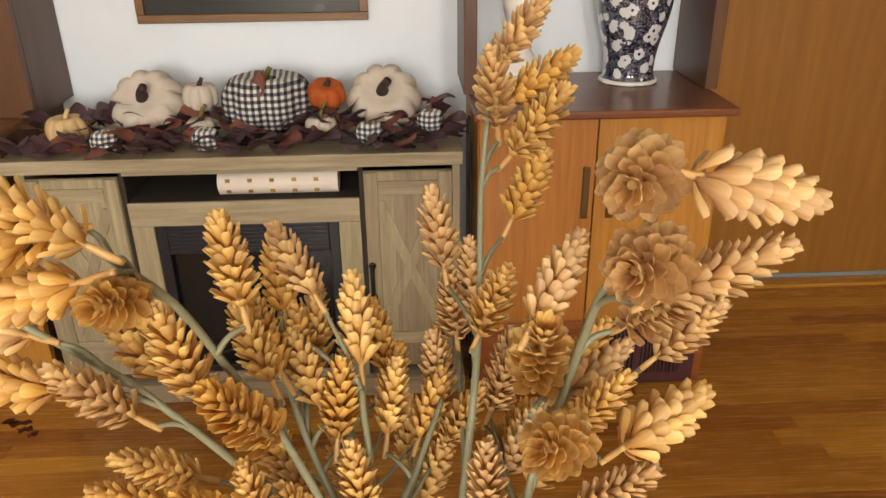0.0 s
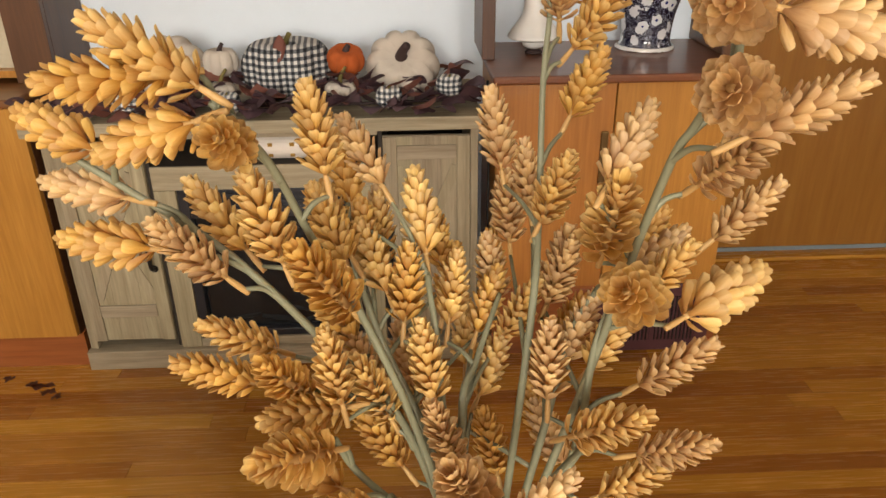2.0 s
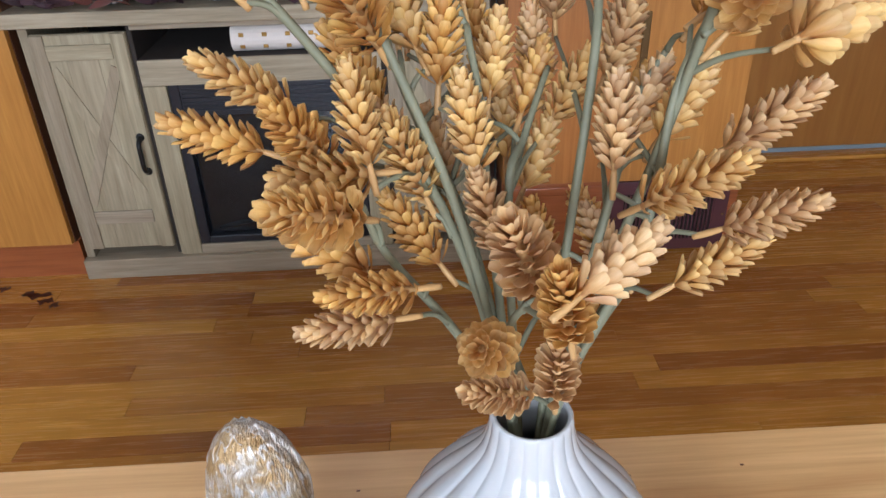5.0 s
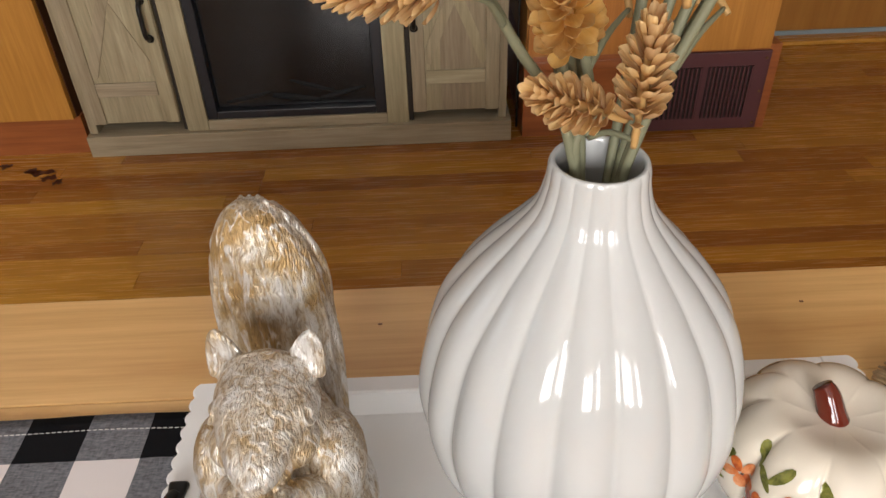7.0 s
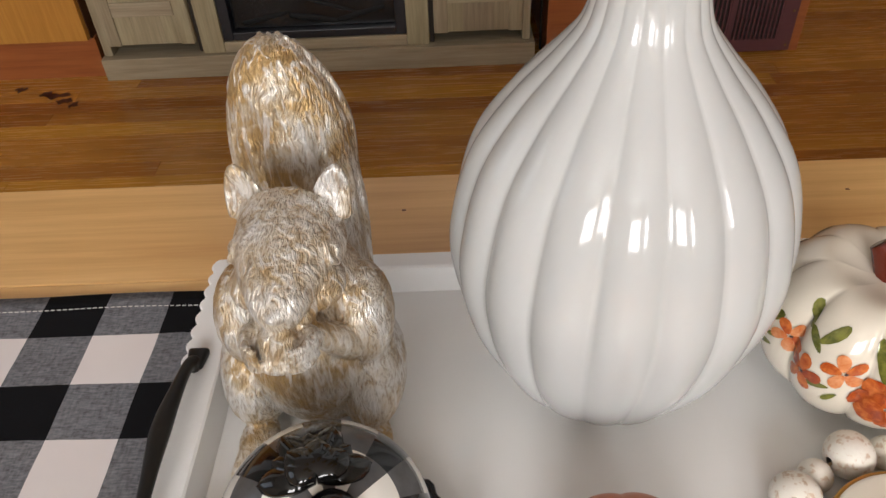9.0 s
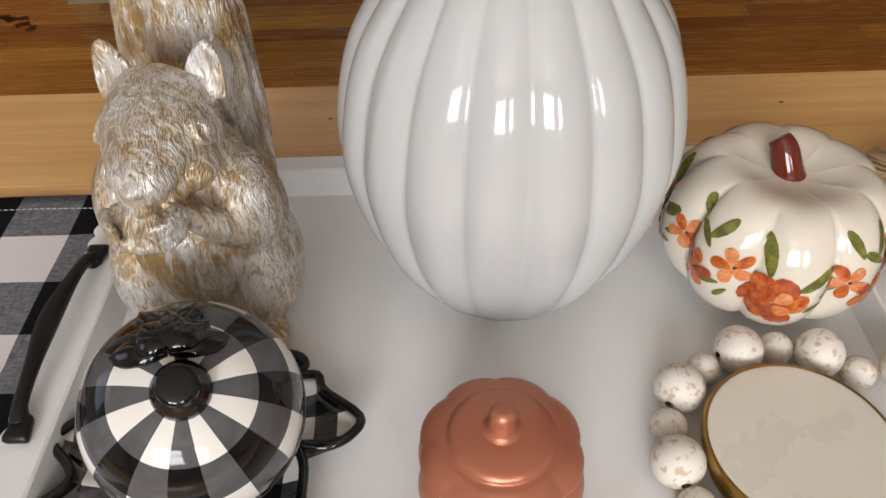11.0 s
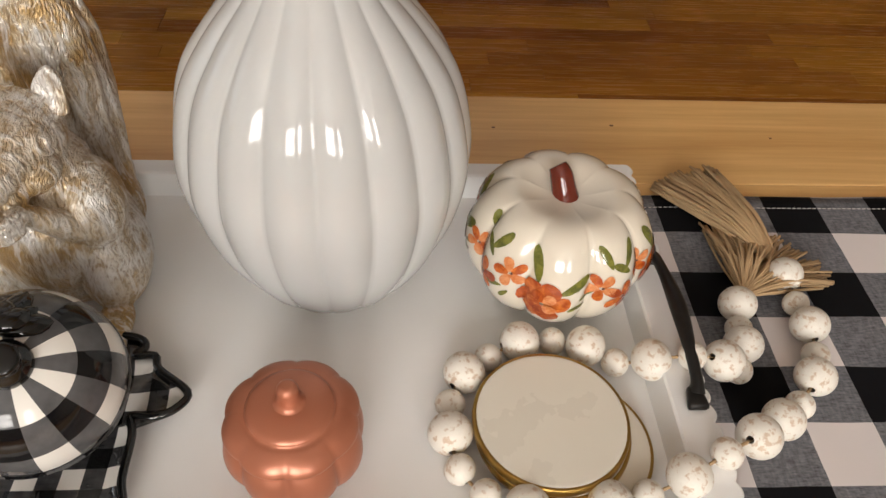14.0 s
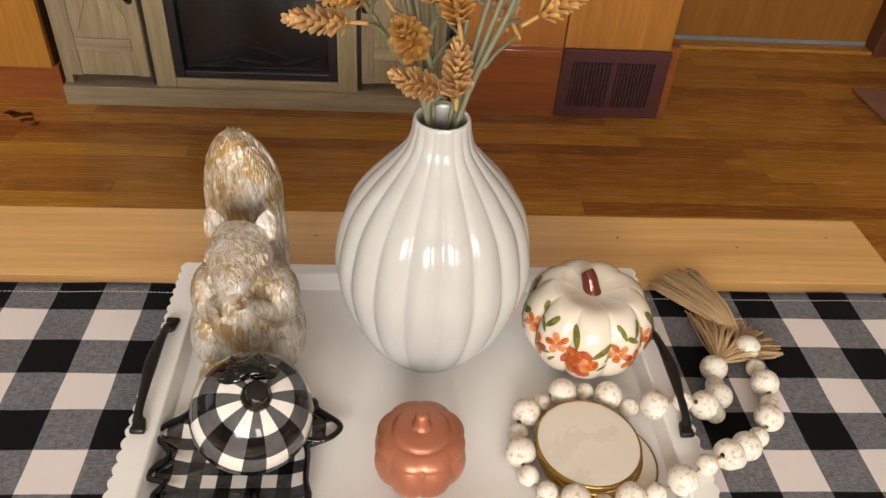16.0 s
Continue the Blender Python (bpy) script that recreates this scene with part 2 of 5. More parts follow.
def bract_material(name, base, middle, tip):
    """Papery bract: colour deeper at its root, paler towards its rounded end."""
    s = Nodes(name, 0.46)
    v = s.coords((1, 1, 0.35), shift=5.0)
    f = s.noise(v, 6.0, 5.0)
    sp = s.n("ShaderNodeSeparateXYZ")
    tc = s.n("ShaderNodeTexCoord")
    s.t.links.new(tc.outputs["Object"], sp.inputs[0])
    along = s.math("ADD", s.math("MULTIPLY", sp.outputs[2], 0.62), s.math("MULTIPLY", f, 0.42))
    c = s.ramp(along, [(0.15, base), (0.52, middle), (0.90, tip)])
    c = s.vary(c, s.rnd(), 0.80, 1.18, 0.016)
    s.colour(c)
    s.bump(s.math("ADD", f, s.noise(s.coords((14, 1, 0.7), shift=5.0), 2.0, 3.0)), 0.3, 0.0006)
    thin = s.n("ShaderNodeBsdfTranslucent")
    s.put(thin.inputs["Color"], c)
    mx = s.n("ShaderNodeMixShader")
    mx.inputs[0].default_value = 0.42
    s.t.links.new(s.b.outputs[0], mx.inputs[1])
    s.t.links.new(thin.outputs[0], mx.inputs[2])
    s.t.links.new(mx.outputs[0], s.t.nodes["Material Output"].inputs["Surface"])
    return s.m


def fur_material():
    """Cast resin fur: pale silver with gold rubbed over, short raised strokes and fine grooves between them."""
    s = Nodes("silver_gold_resin", 0.34, 0.45, 0.12)
    wave = s.noise(s.coords(), 38.0, 2.0)
    v = s.coords((1, 0.30, 0.20))
    mv = s.n("ShaderNodeVectorMath", operation="ADD")
    s.put(mv.inputs[0], v)
    cb = s.n("ShaderNodeCombineXYZ")
    s.put(cb.inputs[0], s.math("MULTIPLY", wave, 0.014))
    s.put(mv.inputs[1], cb.outputs[0])
    strands = s.noise(mv.outputs[0], 980.0, 2.0, 0.5, 0.0)
    patch = s.noise(s.coords(), 24.0, 5.0, 0.6)
    blot = s.noise(s.coords(), 90.0, 4.0)
    c = s.ramp(patch, [(0.40, (0.70, 0.68, 0.64)), (0.52, (0.58, 0.50, 0.38)), (0.62, (0.44, 0.29, 0.12))])
    c = s.mix(s.ramp(blot, [(0.55, (0, 0, 0)), (0.70, (0.6, 0.6, 0.6))]), c, (0.50, 0.33, 0.12))
    c = s.mix(s.ramp(strands, [(0.36, (0.5, 0.5, 0.5)), (0.50, (0, 0, 0))]), c, (0.24, 0.15, 0.065))
    locks = s.noise(s.coords((1, 1, 0.17)), 190.0, 3.0, 0.5, 0.9)
    c = s.mix(s.ramp(locks, [(0.34, (0.6, 0.6, 0.6)), (0.45, (0, 0, 0))]), c, (0.30, 0.19, 0.08))
    c = s.mix(s.ramp(locks, [(0.52, (0, 0, 0)), (0.64, (0.7, 0.7, 0.7))]), c, (0.80, 0.79, 0.77))
    s.colour(c)
    h = s.ramp(strands, [(0.30, (0, 0, 0)), (0.55, (0.8, 0.8, 0.8)), (0.75, (1, 1, 1))])
    s.gloss(blot, 0.22, 0.5)
    return s.bump(s.math("ADD", h, s.math("MULTIPLY", locks, 2.6)), 0.75, 0.0012).m


def bead_material():
    s = Nodes("whitewashed_bead", 0.55)
    v = s.coords((1, 1, 1), shift=4.0)
    f = s.noise(v, 210.0, 5.0, 0.62)
    g = s.noise(v, 420.0, 3.0)
    worn = s.ramp(f, [(0.54, (0, 0, 0)), (0.61, (0.9, 0.9, 0.9))])
    s.colour(s.mix(worn, s.mix(g, (0.70, 0.66, 0.58), (0.80, 0.77, 0.70)), s.mix(g, (0.46, 0.33, 0.22), (0.58, 0.45, 0.33))))
    return s.bump(f, 0.35, 0.0006).m


def lid_material():
    """Radial black, grey and white glaze rings round the jar's axis."""
    s = Nodes("radial_check_glaze", 0.08, 0.0, 0.0)
    s.b.inputs["Specular IOR Level"].default_value = 0.38
    tc = s.n("ShaderNodeTexCoord")
    sp = s.n("ShaderNodeSeparateXYZ")
    s.t.links.new(tc.outputs["Object"], sp.inputs[0])
    ang = s.math("MULTIPLY", s.math("ADD", s.math("ARCTAN2", sp.outputs[1], sp.outputs[0]), math.pi), 8 / math.pi)
    a = s.math("LESS_THAN", s.math("FLOORED_MODULO", ang, 2.0), 1.0)
    rad = s.math("SQRT", s.math("ADD", s.math("MULTIPLY", sp.outputs[0], sp.outputs[0]), s.math("MULTIPLY", sp.outputs[1], sp.outputs[1])))
    fall = s.math("ARCTAN2", rad, s.math("SUBTRACT", sp.outputs[2], 0.044))
    b = s.math("GREATER_THAN", s.math("FLOORED_MODULO", s.math("SUBTRACT", fall, 0.17), 0.80), 0.40)
    tot = s.math("ADD", a, b)
    f = s.noise(s.coords(), 120.0, 3.0)
    c = s.mix(s.math("GREATER_THAN", tot, 0.5), (0.74, 0.72, 0.67), s.mix(f, (0.055, 0.055, 0.058), (0.12, 0.12, 0.122)))
    c = s.mix(s.math("GREATER_THAN", tot, 1.5), c, (0.005, 0.005, 0.006))
    return s.colour(c).m


def ginger_material():
    s = Nodes("blue_white_porcelain", 0.12, 0.0, 0.8)
    vo = s.n("ShaderNodeTexVoronoi", feature="F1")
    s.put(vo.inputs["Vector"], s.coords())
    vo.inputs["Scale"].default_value = 29.0
    d = vo.outputs["Distance"]
    petals = s.math("LESS_THAN", s.math("ADD", d, s.math("MULTIPLY", s.noise(s.coords(), 120.0, 2.0), 0.45)), 0.66)
    eye = s.math("LESS_THAN", d, 0.13)
    scroll = s.ramp(s.noise(s.coords(), 60.0, 3.0, 0.5, 2.5), [(0.50, (0, 0, 0)), (0.54, (1, 1, 1)), (0.58, (0, 0, 0))])
    c = s.mix(scroll, (0.006, 0.007, 0.030), (0.42, 0.43, 0.47))
    c = s.mix(petals, c, (0.66, 0.67, 0.68))
    return s.colour(s.mix(eye, c, (0.02, 0.03, 0.15))).m


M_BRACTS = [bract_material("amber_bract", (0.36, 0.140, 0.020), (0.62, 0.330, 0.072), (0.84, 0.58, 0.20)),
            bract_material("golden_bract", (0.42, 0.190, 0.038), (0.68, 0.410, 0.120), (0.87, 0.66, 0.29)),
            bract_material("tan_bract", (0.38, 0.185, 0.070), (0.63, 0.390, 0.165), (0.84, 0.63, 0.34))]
M_FUR, M_BEAD, M_LID, M_GINGER = fur_material(), bead_material(), lid_material(), ginger_material()
M_BURG = plain("burgundy_leaf", (0.080, 0.040, 0.047), 0.6, scale=60, amount=0.35)
M_RUSTLEAF = plain("rust_leaf", (0.19, 0.066, 0.045), 0.6, scale=60, amount=0.35)
M_LINEN = plain("cream_linen", (0.55, 0.49, 0.41), 0.85, scale=300, amount=0.14, bump=0.4)
M_TAN = plain("pale_tan_gourd", (0.60, 0.42, 0.20), 0.5, scale=60, amount=0.12)
M_ORANGEFELT = plain("orange_felt", (0.42, 0.085, 0.012), 0.85, scale=300, amount=0.25, bump=0.4)
M_DARKSTEM = plain("dark_brown_stem", (0.04, 0.02, 0.018), 0.7)
M_OLIVE = plain("olive_tendril", (0.15, 0.12, 0.03), 0.7)
M_SCROLL = plain("cream_printed_roll", (0.70, 0.64, 0.56), 0.6, scale=60, amount=0.12)
M_RUG = plain("rug_weave", (0.22, 0.10, 0.06), 0.95, scale=45, amount=0.8, bump=0.6, dist=0.003)
M_BASKET = plain("cream_woven_basket", (0.5, 0.43, 0.3), 0.85, scale=70, amount=0.5, bump=0.9, dist=0.006)


# ---- mesh helpers ----
def mesh(name, bm, material, smooth=False):
    bmesh.ops.recalc_face_normals(bm, faces=bm.faces)
    me = bpy.data.meshes.new(name)
    bm.to_mesh(me)
    bm.free()
    for m in material if isinstance(material, (list, tuple)) else [material]:
        me.materials.append(m)
    if smooth:
        me.polygons.foreach_set("use_smooth", [True] * len(me.polygons))
    return me


def part(name, bm, material, parent, label="", smooth=False):
    ob = new(name, bm if isinstance(bm, bpy.types.Mesh) else mesh(name, bm, material, smooth))
    ob.parent = parent
    if label:
        ob["label"] = label
    return ob


def thing(name, at, label, category, group="", kind=""):
    e = new(name)
    e.empty_display_size = 0.05
    e.location = at
    return tagged(e, label, category, group, kind)


def solid(name, bm, material, label, category="", kind="", smooth=False, group=""):
    return tagged(new(name, mesh(name, bm, material, smooth)), label, category, group, kind)


def add_box(bm, x0, y0, z0, x1, y1, z1, bevel=0.0):
    r = bmesh.ops.create_cube(bm, size=1.0)
    vs = r["verts"]
    bmesh.ops.scale(bm, vec=(x1 - x0, y1 - y0, z1 - z0), verts=vs)
    bmesh.ops.translate(bm, vec=((x0 + x1) / 2, (y0 + y1) / 2, (z0 + z1) / 2), verts=vs)
    if bevel:
        es = list({e for v in vs for e in v.link_edges})
        bmesh.ops.bevel(bm, geom=es, offset=bevel, segments=2, affect="EDGES", profile=0.5)
    return bm


def box(x0, y0, z0, x1, y1, z1, bevel=0.0):
    return add_box(bmesh.new(), x0, y0, z0, x1, y1, z1, bevel)


def grid_surface(fn, nu, nv, closed_u=True, bm=None, close_v=False):
    """A sheet through fn(u, v), u and v from 0 to 1."""
    bm = bm or bmesh.new()
    cols = nu if closed_u else nu + 1
    rows = [[bm.verts.new(fn(i / nu, j / nv)) for i in range(cols)] for j in range(nv + 1)]
    for j in range(nv):
        for i in range(nu):
            k = (i + 1) % cols
            if not closed_u and i + 1 >= cols:
                continue
            bm.faces.new((rows[j][i], rows[j][k], rows[j + 1][k], rows[j + 1][i]))
    return bm


def lathe(profile, n=48, bm=None):
    """Turns (radius, z) pairs round the z axis."""
    def fn(u, v):
        k = min(int(round(v * (len(profile) - 1))), len(profile) - 1)
        r, z = profile[k]
        return (max(r, 0.00005) * math.cos(u * 2 * math.pi), max(r, 0.00005) * math.sin(u * 2 * math.pi), z)
    return grid_surface(fn, n, len(profile) - 1, True, bm)


def smooth_profile(keys, n=40):
    """Catmull-Rom through (radius, z) keys."""
    out = []
    for i in range(n + 1):
        s = i / n * (len(keys) - 1)
        k = min(int(s), len(keys) - 2)
        f = s - k
        p = [keys[max(0, min(len(keys) - 1, k + d))] for d in (-1, 0, 1, 2)]
        out.append(tuple(0.5 * (2 * b + (c - a) * f + (2 * a - 5 * b + 4 * c - d) * f * f + (3 * b - a - 3 * c + d) * f ** 3) for a, b, c, d in zip(*p)))
    return out


def tube(points, radii, n=8, bm=None, steps=6):
    """A smooth tube along points with a radius at each."""
    pts = smooth_profile([(*p, r) for p, r in zip(points, radii)], max(2, steps * (len(points) - 1)))
    bm = bm or bmesh.new()
    rings, side = [], Vector((1, 0.3, 0.1))
    for i, (*p, r) in enumerate(pts):
        a, b = Vector(pts[max(0, i - 1)][:3]), Vector(pts[min(len(pts) - 1, i + 1)][:3])
        d = (b - a).normalized()
        side = (side - d * side.dot(d))
        if side.length < 1e-4:
            side = d.orthogonal()
        side.normalize()
        up = d.cross(side)
        rings.append([bm.verts.new(Vector(p) + (side * math.cos(2 * math.pi * k / n) + up * math.sin(2 * math.pi * k / n)) * max(r, 0.0001)) for k in range(n)])
    for a, b in zip(rings, rings[1:]):
        for k in range(n):
            bm.faces.new((a[k], a[(k + 1) % n], b[(k + 1) % n], b[k]))
    bm.faces.new(rings[0][::-1])
    bm.faces.new(rings[-1])
    return bm


def ball(bm, c, r, seg=24):
    m = Matrix.Translation(c) @ Matrix.Diagonal((*r, 1.0))
    bmesh.ops.create_uvsphere(bm, u_segments=seg, v_segments=seg // 2, radius=1.0, matrix=m)
    return bm


def gourd(R, H, ribs, depth, dimple=0.28, power=0.85, n=96, m=36):
    """A ribbed pumpkin: returns its surface function of turn and fall (0 top, 1 bottom)."""
    def fn(u, v):
        a, p = u * 2 * math.pi, v * math.pi
        rib = 1 - depth * (1 - abs(math.sin(a * ribs / 2)) ** 0.6) * max(0.0, math.sin(p)) ** 0.5
        r = R * (max(0.0, math.sin(p)) ** power) * rib
        z = H / 2 * math.cos(p) * (1 - dimple * math.exp(-(math.sin(p) / 0.42) ** 2)) + H / 2
        return (r * math.cos(a), r * math.sin(a), z)
    return fn


# ---- setting ----
FRONT, BACK, WALL = 1.955, 2.345, 2.35

for name, bm, mat_, lab in [
    ("wall_north", box(-2.75, WALL, 0, 0.93, WALL + 0.12, 2.45), M_WALL, "pale blue-white painted wall behind the fireplace stand"),
    ("wall_side", box(-2.75, -2.7, 0, -2.6, -0.05, 2.45), M_UNSEEN_WALL, "unseen side wall, beige to cut bounced light"),
    ("wall_side_far", box(-2.75, 1.25, 0, -2.6, 2.35, 2.45), M_UNSEEN_WALL, "unseen side wall, beige to cut bounced light"),
    # gap left in the unseen wall for the added side lamp
    ("wall_side_low", box(-2.75, -0.05, 0, -2.6, 1.25, 0.9), M_UNSEEN_WALL, "unseen beige wall under an added side opening"),
    ("wall_side_high", box(-2.75, -0.05, 2.1, -2.6, 1.25, 2.45), M_UNSEEN_WALL, "unseen beige wall over an added side opening"),
    ("wall_east", box(2.6, -2.7, 0, 2.75, 2.7, 2.45), M_UNSEEN_WALL, "unseen side wall, beige to cut bounced light"),
    ("ceiling", box(-2.75, -2.75, 2.45, 2.75, 2.75, 2.55), M_CEIL, "unseen white ceiling, tone set for bounced light"),
    ("wall_south_low", box(-2.6, -2.7, 0, 2.6, -2.58, 0.95), M_UNSEEN_WALL, "unseen beige wall under the windows"),
    ("wall_south_high", box(-2.6, -2.7, 2.15, 2.6, -2.58, 2.45), M_UNSEEN_WALL, "unseen beige wall over the windows"),
    ("wall_north_east", box(0.93, 2.6, 0, 2.6, 2.72, 2.45), M_WALL, "pale wall behind the wooden panel"),
]:
    solid(name, bm, mat_, lab, "wall", "structure")
edges = [-2.6] + [e for wx, ww in WINDOWS for e in (wx - ww / 2, wx + ww / 2)] + [2.6]
for a, b in zip(edges[0::2], edges[1::2]):
    solid("wall_south_pier", box(a, -2.7, 0.95, b, -2.58, 2.15), M_UNSEEN_WALL, "unseen beige wall between windows", "wall", "structure")
for k, (wx, ww) in enumerate(WINDOWS):
    w = thing("window_%d" % (k + 1), (wx, -2.6, 0.95), "white painted sash window with daylight behind", "window", kind="structure")
    for x0, z0, x1, z1 in ((-ww / 2, 0, -ww / 2 + 0.04, 1.2), (ww / 2 - 0.04, 0, ww / 2, 1.2), (-ww / 2, 0, ww / 2, 0.04), (-ww / 2, 1.16, ww / 2, 1.2), (-ww / 2, 0.58, ww / 2, 0.62), (-0.02, 0, 0.02, 1.2)):
        part("window_frame", box(x0, 0.045, z0, x1, 0.09, z1), M_WHITE, w)

# wooden panel wall beside the cabinets
p = thing("wood_panel", (1.4, 2.56, 0), "tall golden plywood panel above a blue-grey strip", "panel", kind="structure")
part("panel_board", box(-0.5, 0.0, 0.027, 0.49, 0.03, 2.449), M_PLY, p)
part("base_strip", box(-0.5, -0.004, 0.0, 0.49, 0.03, 0.0265), M_STRIP, p, "blue-grey strip")
part("side_post", box(0.491, -0.07, 0.0, 0.60, 0.03, 2.449, 0.004), M_TEAK_D, p, "reddish wooden post")
part("panel_board", box(0.601, 0.0, 0.0, 1.2, 0.03, 2.449), M_PLY, p)
part("threshold", box(-0.5, -0.065, 0.0, 0.49, -0.005, 0.014, 0.003), M_FLOOR, p, "raised wooden threshold")


# ---- hutch and lower cabinets ----
def handle_bar(x, y, z0, z1, parent, mat_=None, r=0.006):
    bm = tube([(x, y, z0), (x, y - 0.022, z0 + 0.012), (x, y - 0.024, (z0 + z1) / 2), (x, y - 0.022, z1 - 0.012), (x, y, z1)], [r * 1.2, r, r, r, r * 1.2], 8)
    for z in (z0, z1):
        ball(bm, (x, y - 0.002, z), (r * 1.8, 0.004, r * 1.8), 10)
    return part("handle", bm, mat_ or M_BLACK, parent, "black metal bar handle", True)


cab = thing("lower_cabinet", (0.585, 2.1, 0), "orange teak lower cabinet with two doors and a maroon vent", "cabinet")
ox, oy = -0.585, -2.1
part("body", box(0.285 + ox, 1.945 + oy, 0.232, 0.885 + ox, BACK + oy, 0.793), M_TEAK, cab)
for x0, x1, hx in ((0.287, 0.572, 0.551), (0.576, 0.884, 0.615)):
    d = part("door", box(x0 + ox, 1.925 + oy, 0.236, x1 + ox, 1.9445 + oy, 0.790, 0.0015), M_TEAK, cab)
    pl = part("handle", box(hx - 0.009 + ox, 1.917 + oy, 0.535, hx + 0.009 + ox, 1.9245 + oy, 0.672, 0.003), M_BRASS, d, "aged brass pull")
part("top", box(0.27 + ox, 1.90 + oy, 0.794, 0.905 + ox, BACK + oy, 0.815, 0.006), M_TEAK_H, cab, "dark brown worktop")
part("plinth", box(0.285 + ox, 1.962 + oy, 0.0, 0.93 + ox, BACK + oy, 0.2315), M_TOE, cab, "red-brown plinth")
for z0, z1, y in ((0.188, 0.214, 1.95), (0.214, 0.231, 1.943)):
    part("moulding", box(0.287 + ox, y + oy, z0, 0.58 + ox, 1.9615 + oy, z1, 0.004), M_TOE, cab)
vent = part("vent", box(0.583 + ox, 1.952 + oy, 0.004, 0.905 + ox, 1.9615 + oy, 0.219, 0.003), M_MAROON, cab, "maroon metal vent")
for x0, x1 in ((0.616, 0.736), (0.750, 0.866)):
    # flat near-black sheet stands for the shade between the slats
    part("recess", box(x0 + ox, 1.9505 + oy, 0.04, x1 + ox, 1.9519 + oy, 0.181), M_SHADE_BLACK, vent)
    for k in range(11):
        xx = x0 + 0.005 + (x1 - x0 - 0.01) * k / 10
        part("slat", box(xx - 0.0022 + ox, 1.946 + oy, 0.04, xx + 0.0022 + ox, 1.9503 + oy, 0.181), M_MAROON, vent)
for vx, vz in ((0.595, 0.11), (0.598, 0.085), (0.893, 0.2), (0.893, 0.11), (0.893, 0.02)):
    part("screw", ball(bmesh.new(), (vx + ox, 1.951 + oy, vz), (0.004, 0.002, 0.004), 8), M_BRASS, vent)

hutch = thing("hutch_shelf", (0.585, 2.22, 0.816), "open dark teak hutch frame on the cabinet", "shelf")
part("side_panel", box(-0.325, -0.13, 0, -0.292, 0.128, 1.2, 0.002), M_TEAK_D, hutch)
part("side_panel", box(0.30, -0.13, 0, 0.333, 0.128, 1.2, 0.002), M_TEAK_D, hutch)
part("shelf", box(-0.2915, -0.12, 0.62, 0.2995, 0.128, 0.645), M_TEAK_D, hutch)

lcab = thing("lower_cabinet", (-1.3, 2.1, 0), "orange teak lower cabinet on a red-brown plinth", "cabinet")
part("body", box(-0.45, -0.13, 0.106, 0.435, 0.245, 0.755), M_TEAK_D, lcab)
for x0, x1 in ((-0.448, -0.008), (-0.004, 0.434)):
    part("door", box(x0, -0.15, 0.109, x1, -0.1305, 0.752, 0.0015), M_TEAK, lcab)
part("top", box(-0.46, -0.165, 0.7555, 0.44, 0.245, 0.776, 0.006), M_TEAK_H, lcab)
part("plinth", box(-0.45, -0.125, 0.0, 0.44, 0.245, 0.1055), M_TOE, lcab)
lh = thing("hutch_shelf", (-1.3, 2.22, 0.7765), "dark teak hutch with an open cubby", "shelf")
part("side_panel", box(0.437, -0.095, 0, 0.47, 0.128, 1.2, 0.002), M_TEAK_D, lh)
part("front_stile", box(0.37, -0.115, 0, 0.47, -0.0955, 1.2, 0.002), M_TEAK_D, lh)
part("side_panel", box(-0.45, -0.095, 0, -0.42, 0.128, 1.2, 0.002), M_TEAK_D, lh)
part("back_panel", box(-0.4195, 0.11, 0, 0.4365, 0.128, 1.2), M_TEAK, lh)
part("shelf", box(-0.4195, -0.1, 0.3, 0.4365, 0.1095, 0.325), M_TEAK_H, lh)
part("shelf", box(-0.4195, -0.1, 0.012, 0.4365, 0.1095, 0.03), M_TEAK, lh)
bk = grid_surface(lambda u, v: ((0.15 + 0.02 * v) * (abs(math.cos(u * 6.283)) ** 0.5) * (1 if math.cos(u * 6.283) > 0 else -1),
                                (0.075 + 0.01 * v) * (abs(math.sin(u * 6.283)) ** 0.5) * (1 if math.sin(u * 6.283) > 0 else -1), 0.20 * v), 40, 12)
bo = solid("basket", bk, M_BASKET, "cream woven basket in the cubby", "basket", smooth=True)
bo.location = (-1.05, 2.225, 0.8075)


# ---- fireplace stand ----
st = thing("fireplace_stand", (-0.3, 2.1, 0), "weathered grey oak fireplace media stand with barn doors", "tv stand")
sx, sy = 0.3, -2.1


def sbox(name, x0, y0, z0, x1, y1, z1, mat_, parent=st, label="", bevel=0.002):
    return part(name, box(x0 + sx, y0 + sy, z0, x1 + sx, y1 + sy, z1, bevel), mat_, parent, label)


sbox("top", -0.875, 1.935, 0.680, 0.248, 2.33, 0.714, M_GREYOAK_H, bevel=0.003)
sbox("plinth", -0.850, 1.945, 0.0, 0.254, 2.32, 0.058, M_GREYOAK_H)
sbox("side", -0.845, 1.965, 0.0585, -0.823, 2.32, 0.6795, M_GREYOAK)
sbox("side", 0.222, 1.965, 0.0585, 0.242, 2.32, 0.6795, M_GREYOAK)
# back, shelf and dividers carry the opening's shade in their dark colour
sbox("back", -0.8225, 2.30, 0.0585, 0.2215, 2.32, 0.6795, M_SHADE_BLACK)
sbox("shelf", -0.588, 1.968, 0.576, -0.012, 2.2995, 0.592, M_INSIDE_SHADE)
sbox("header", -0.588, 1.958, 0.529, -0.012, 1.967, 0.592, M_GREYOAK_H)
sbox("stile", -0.588, 1.958, 0.0585, -0.532, 1.985, 0.5285, M_GREYOAK)
sbox("stile", -0.068, 1.958, 0.0585, -0.012, 1.985, 0.5285, M_GREYOAK)
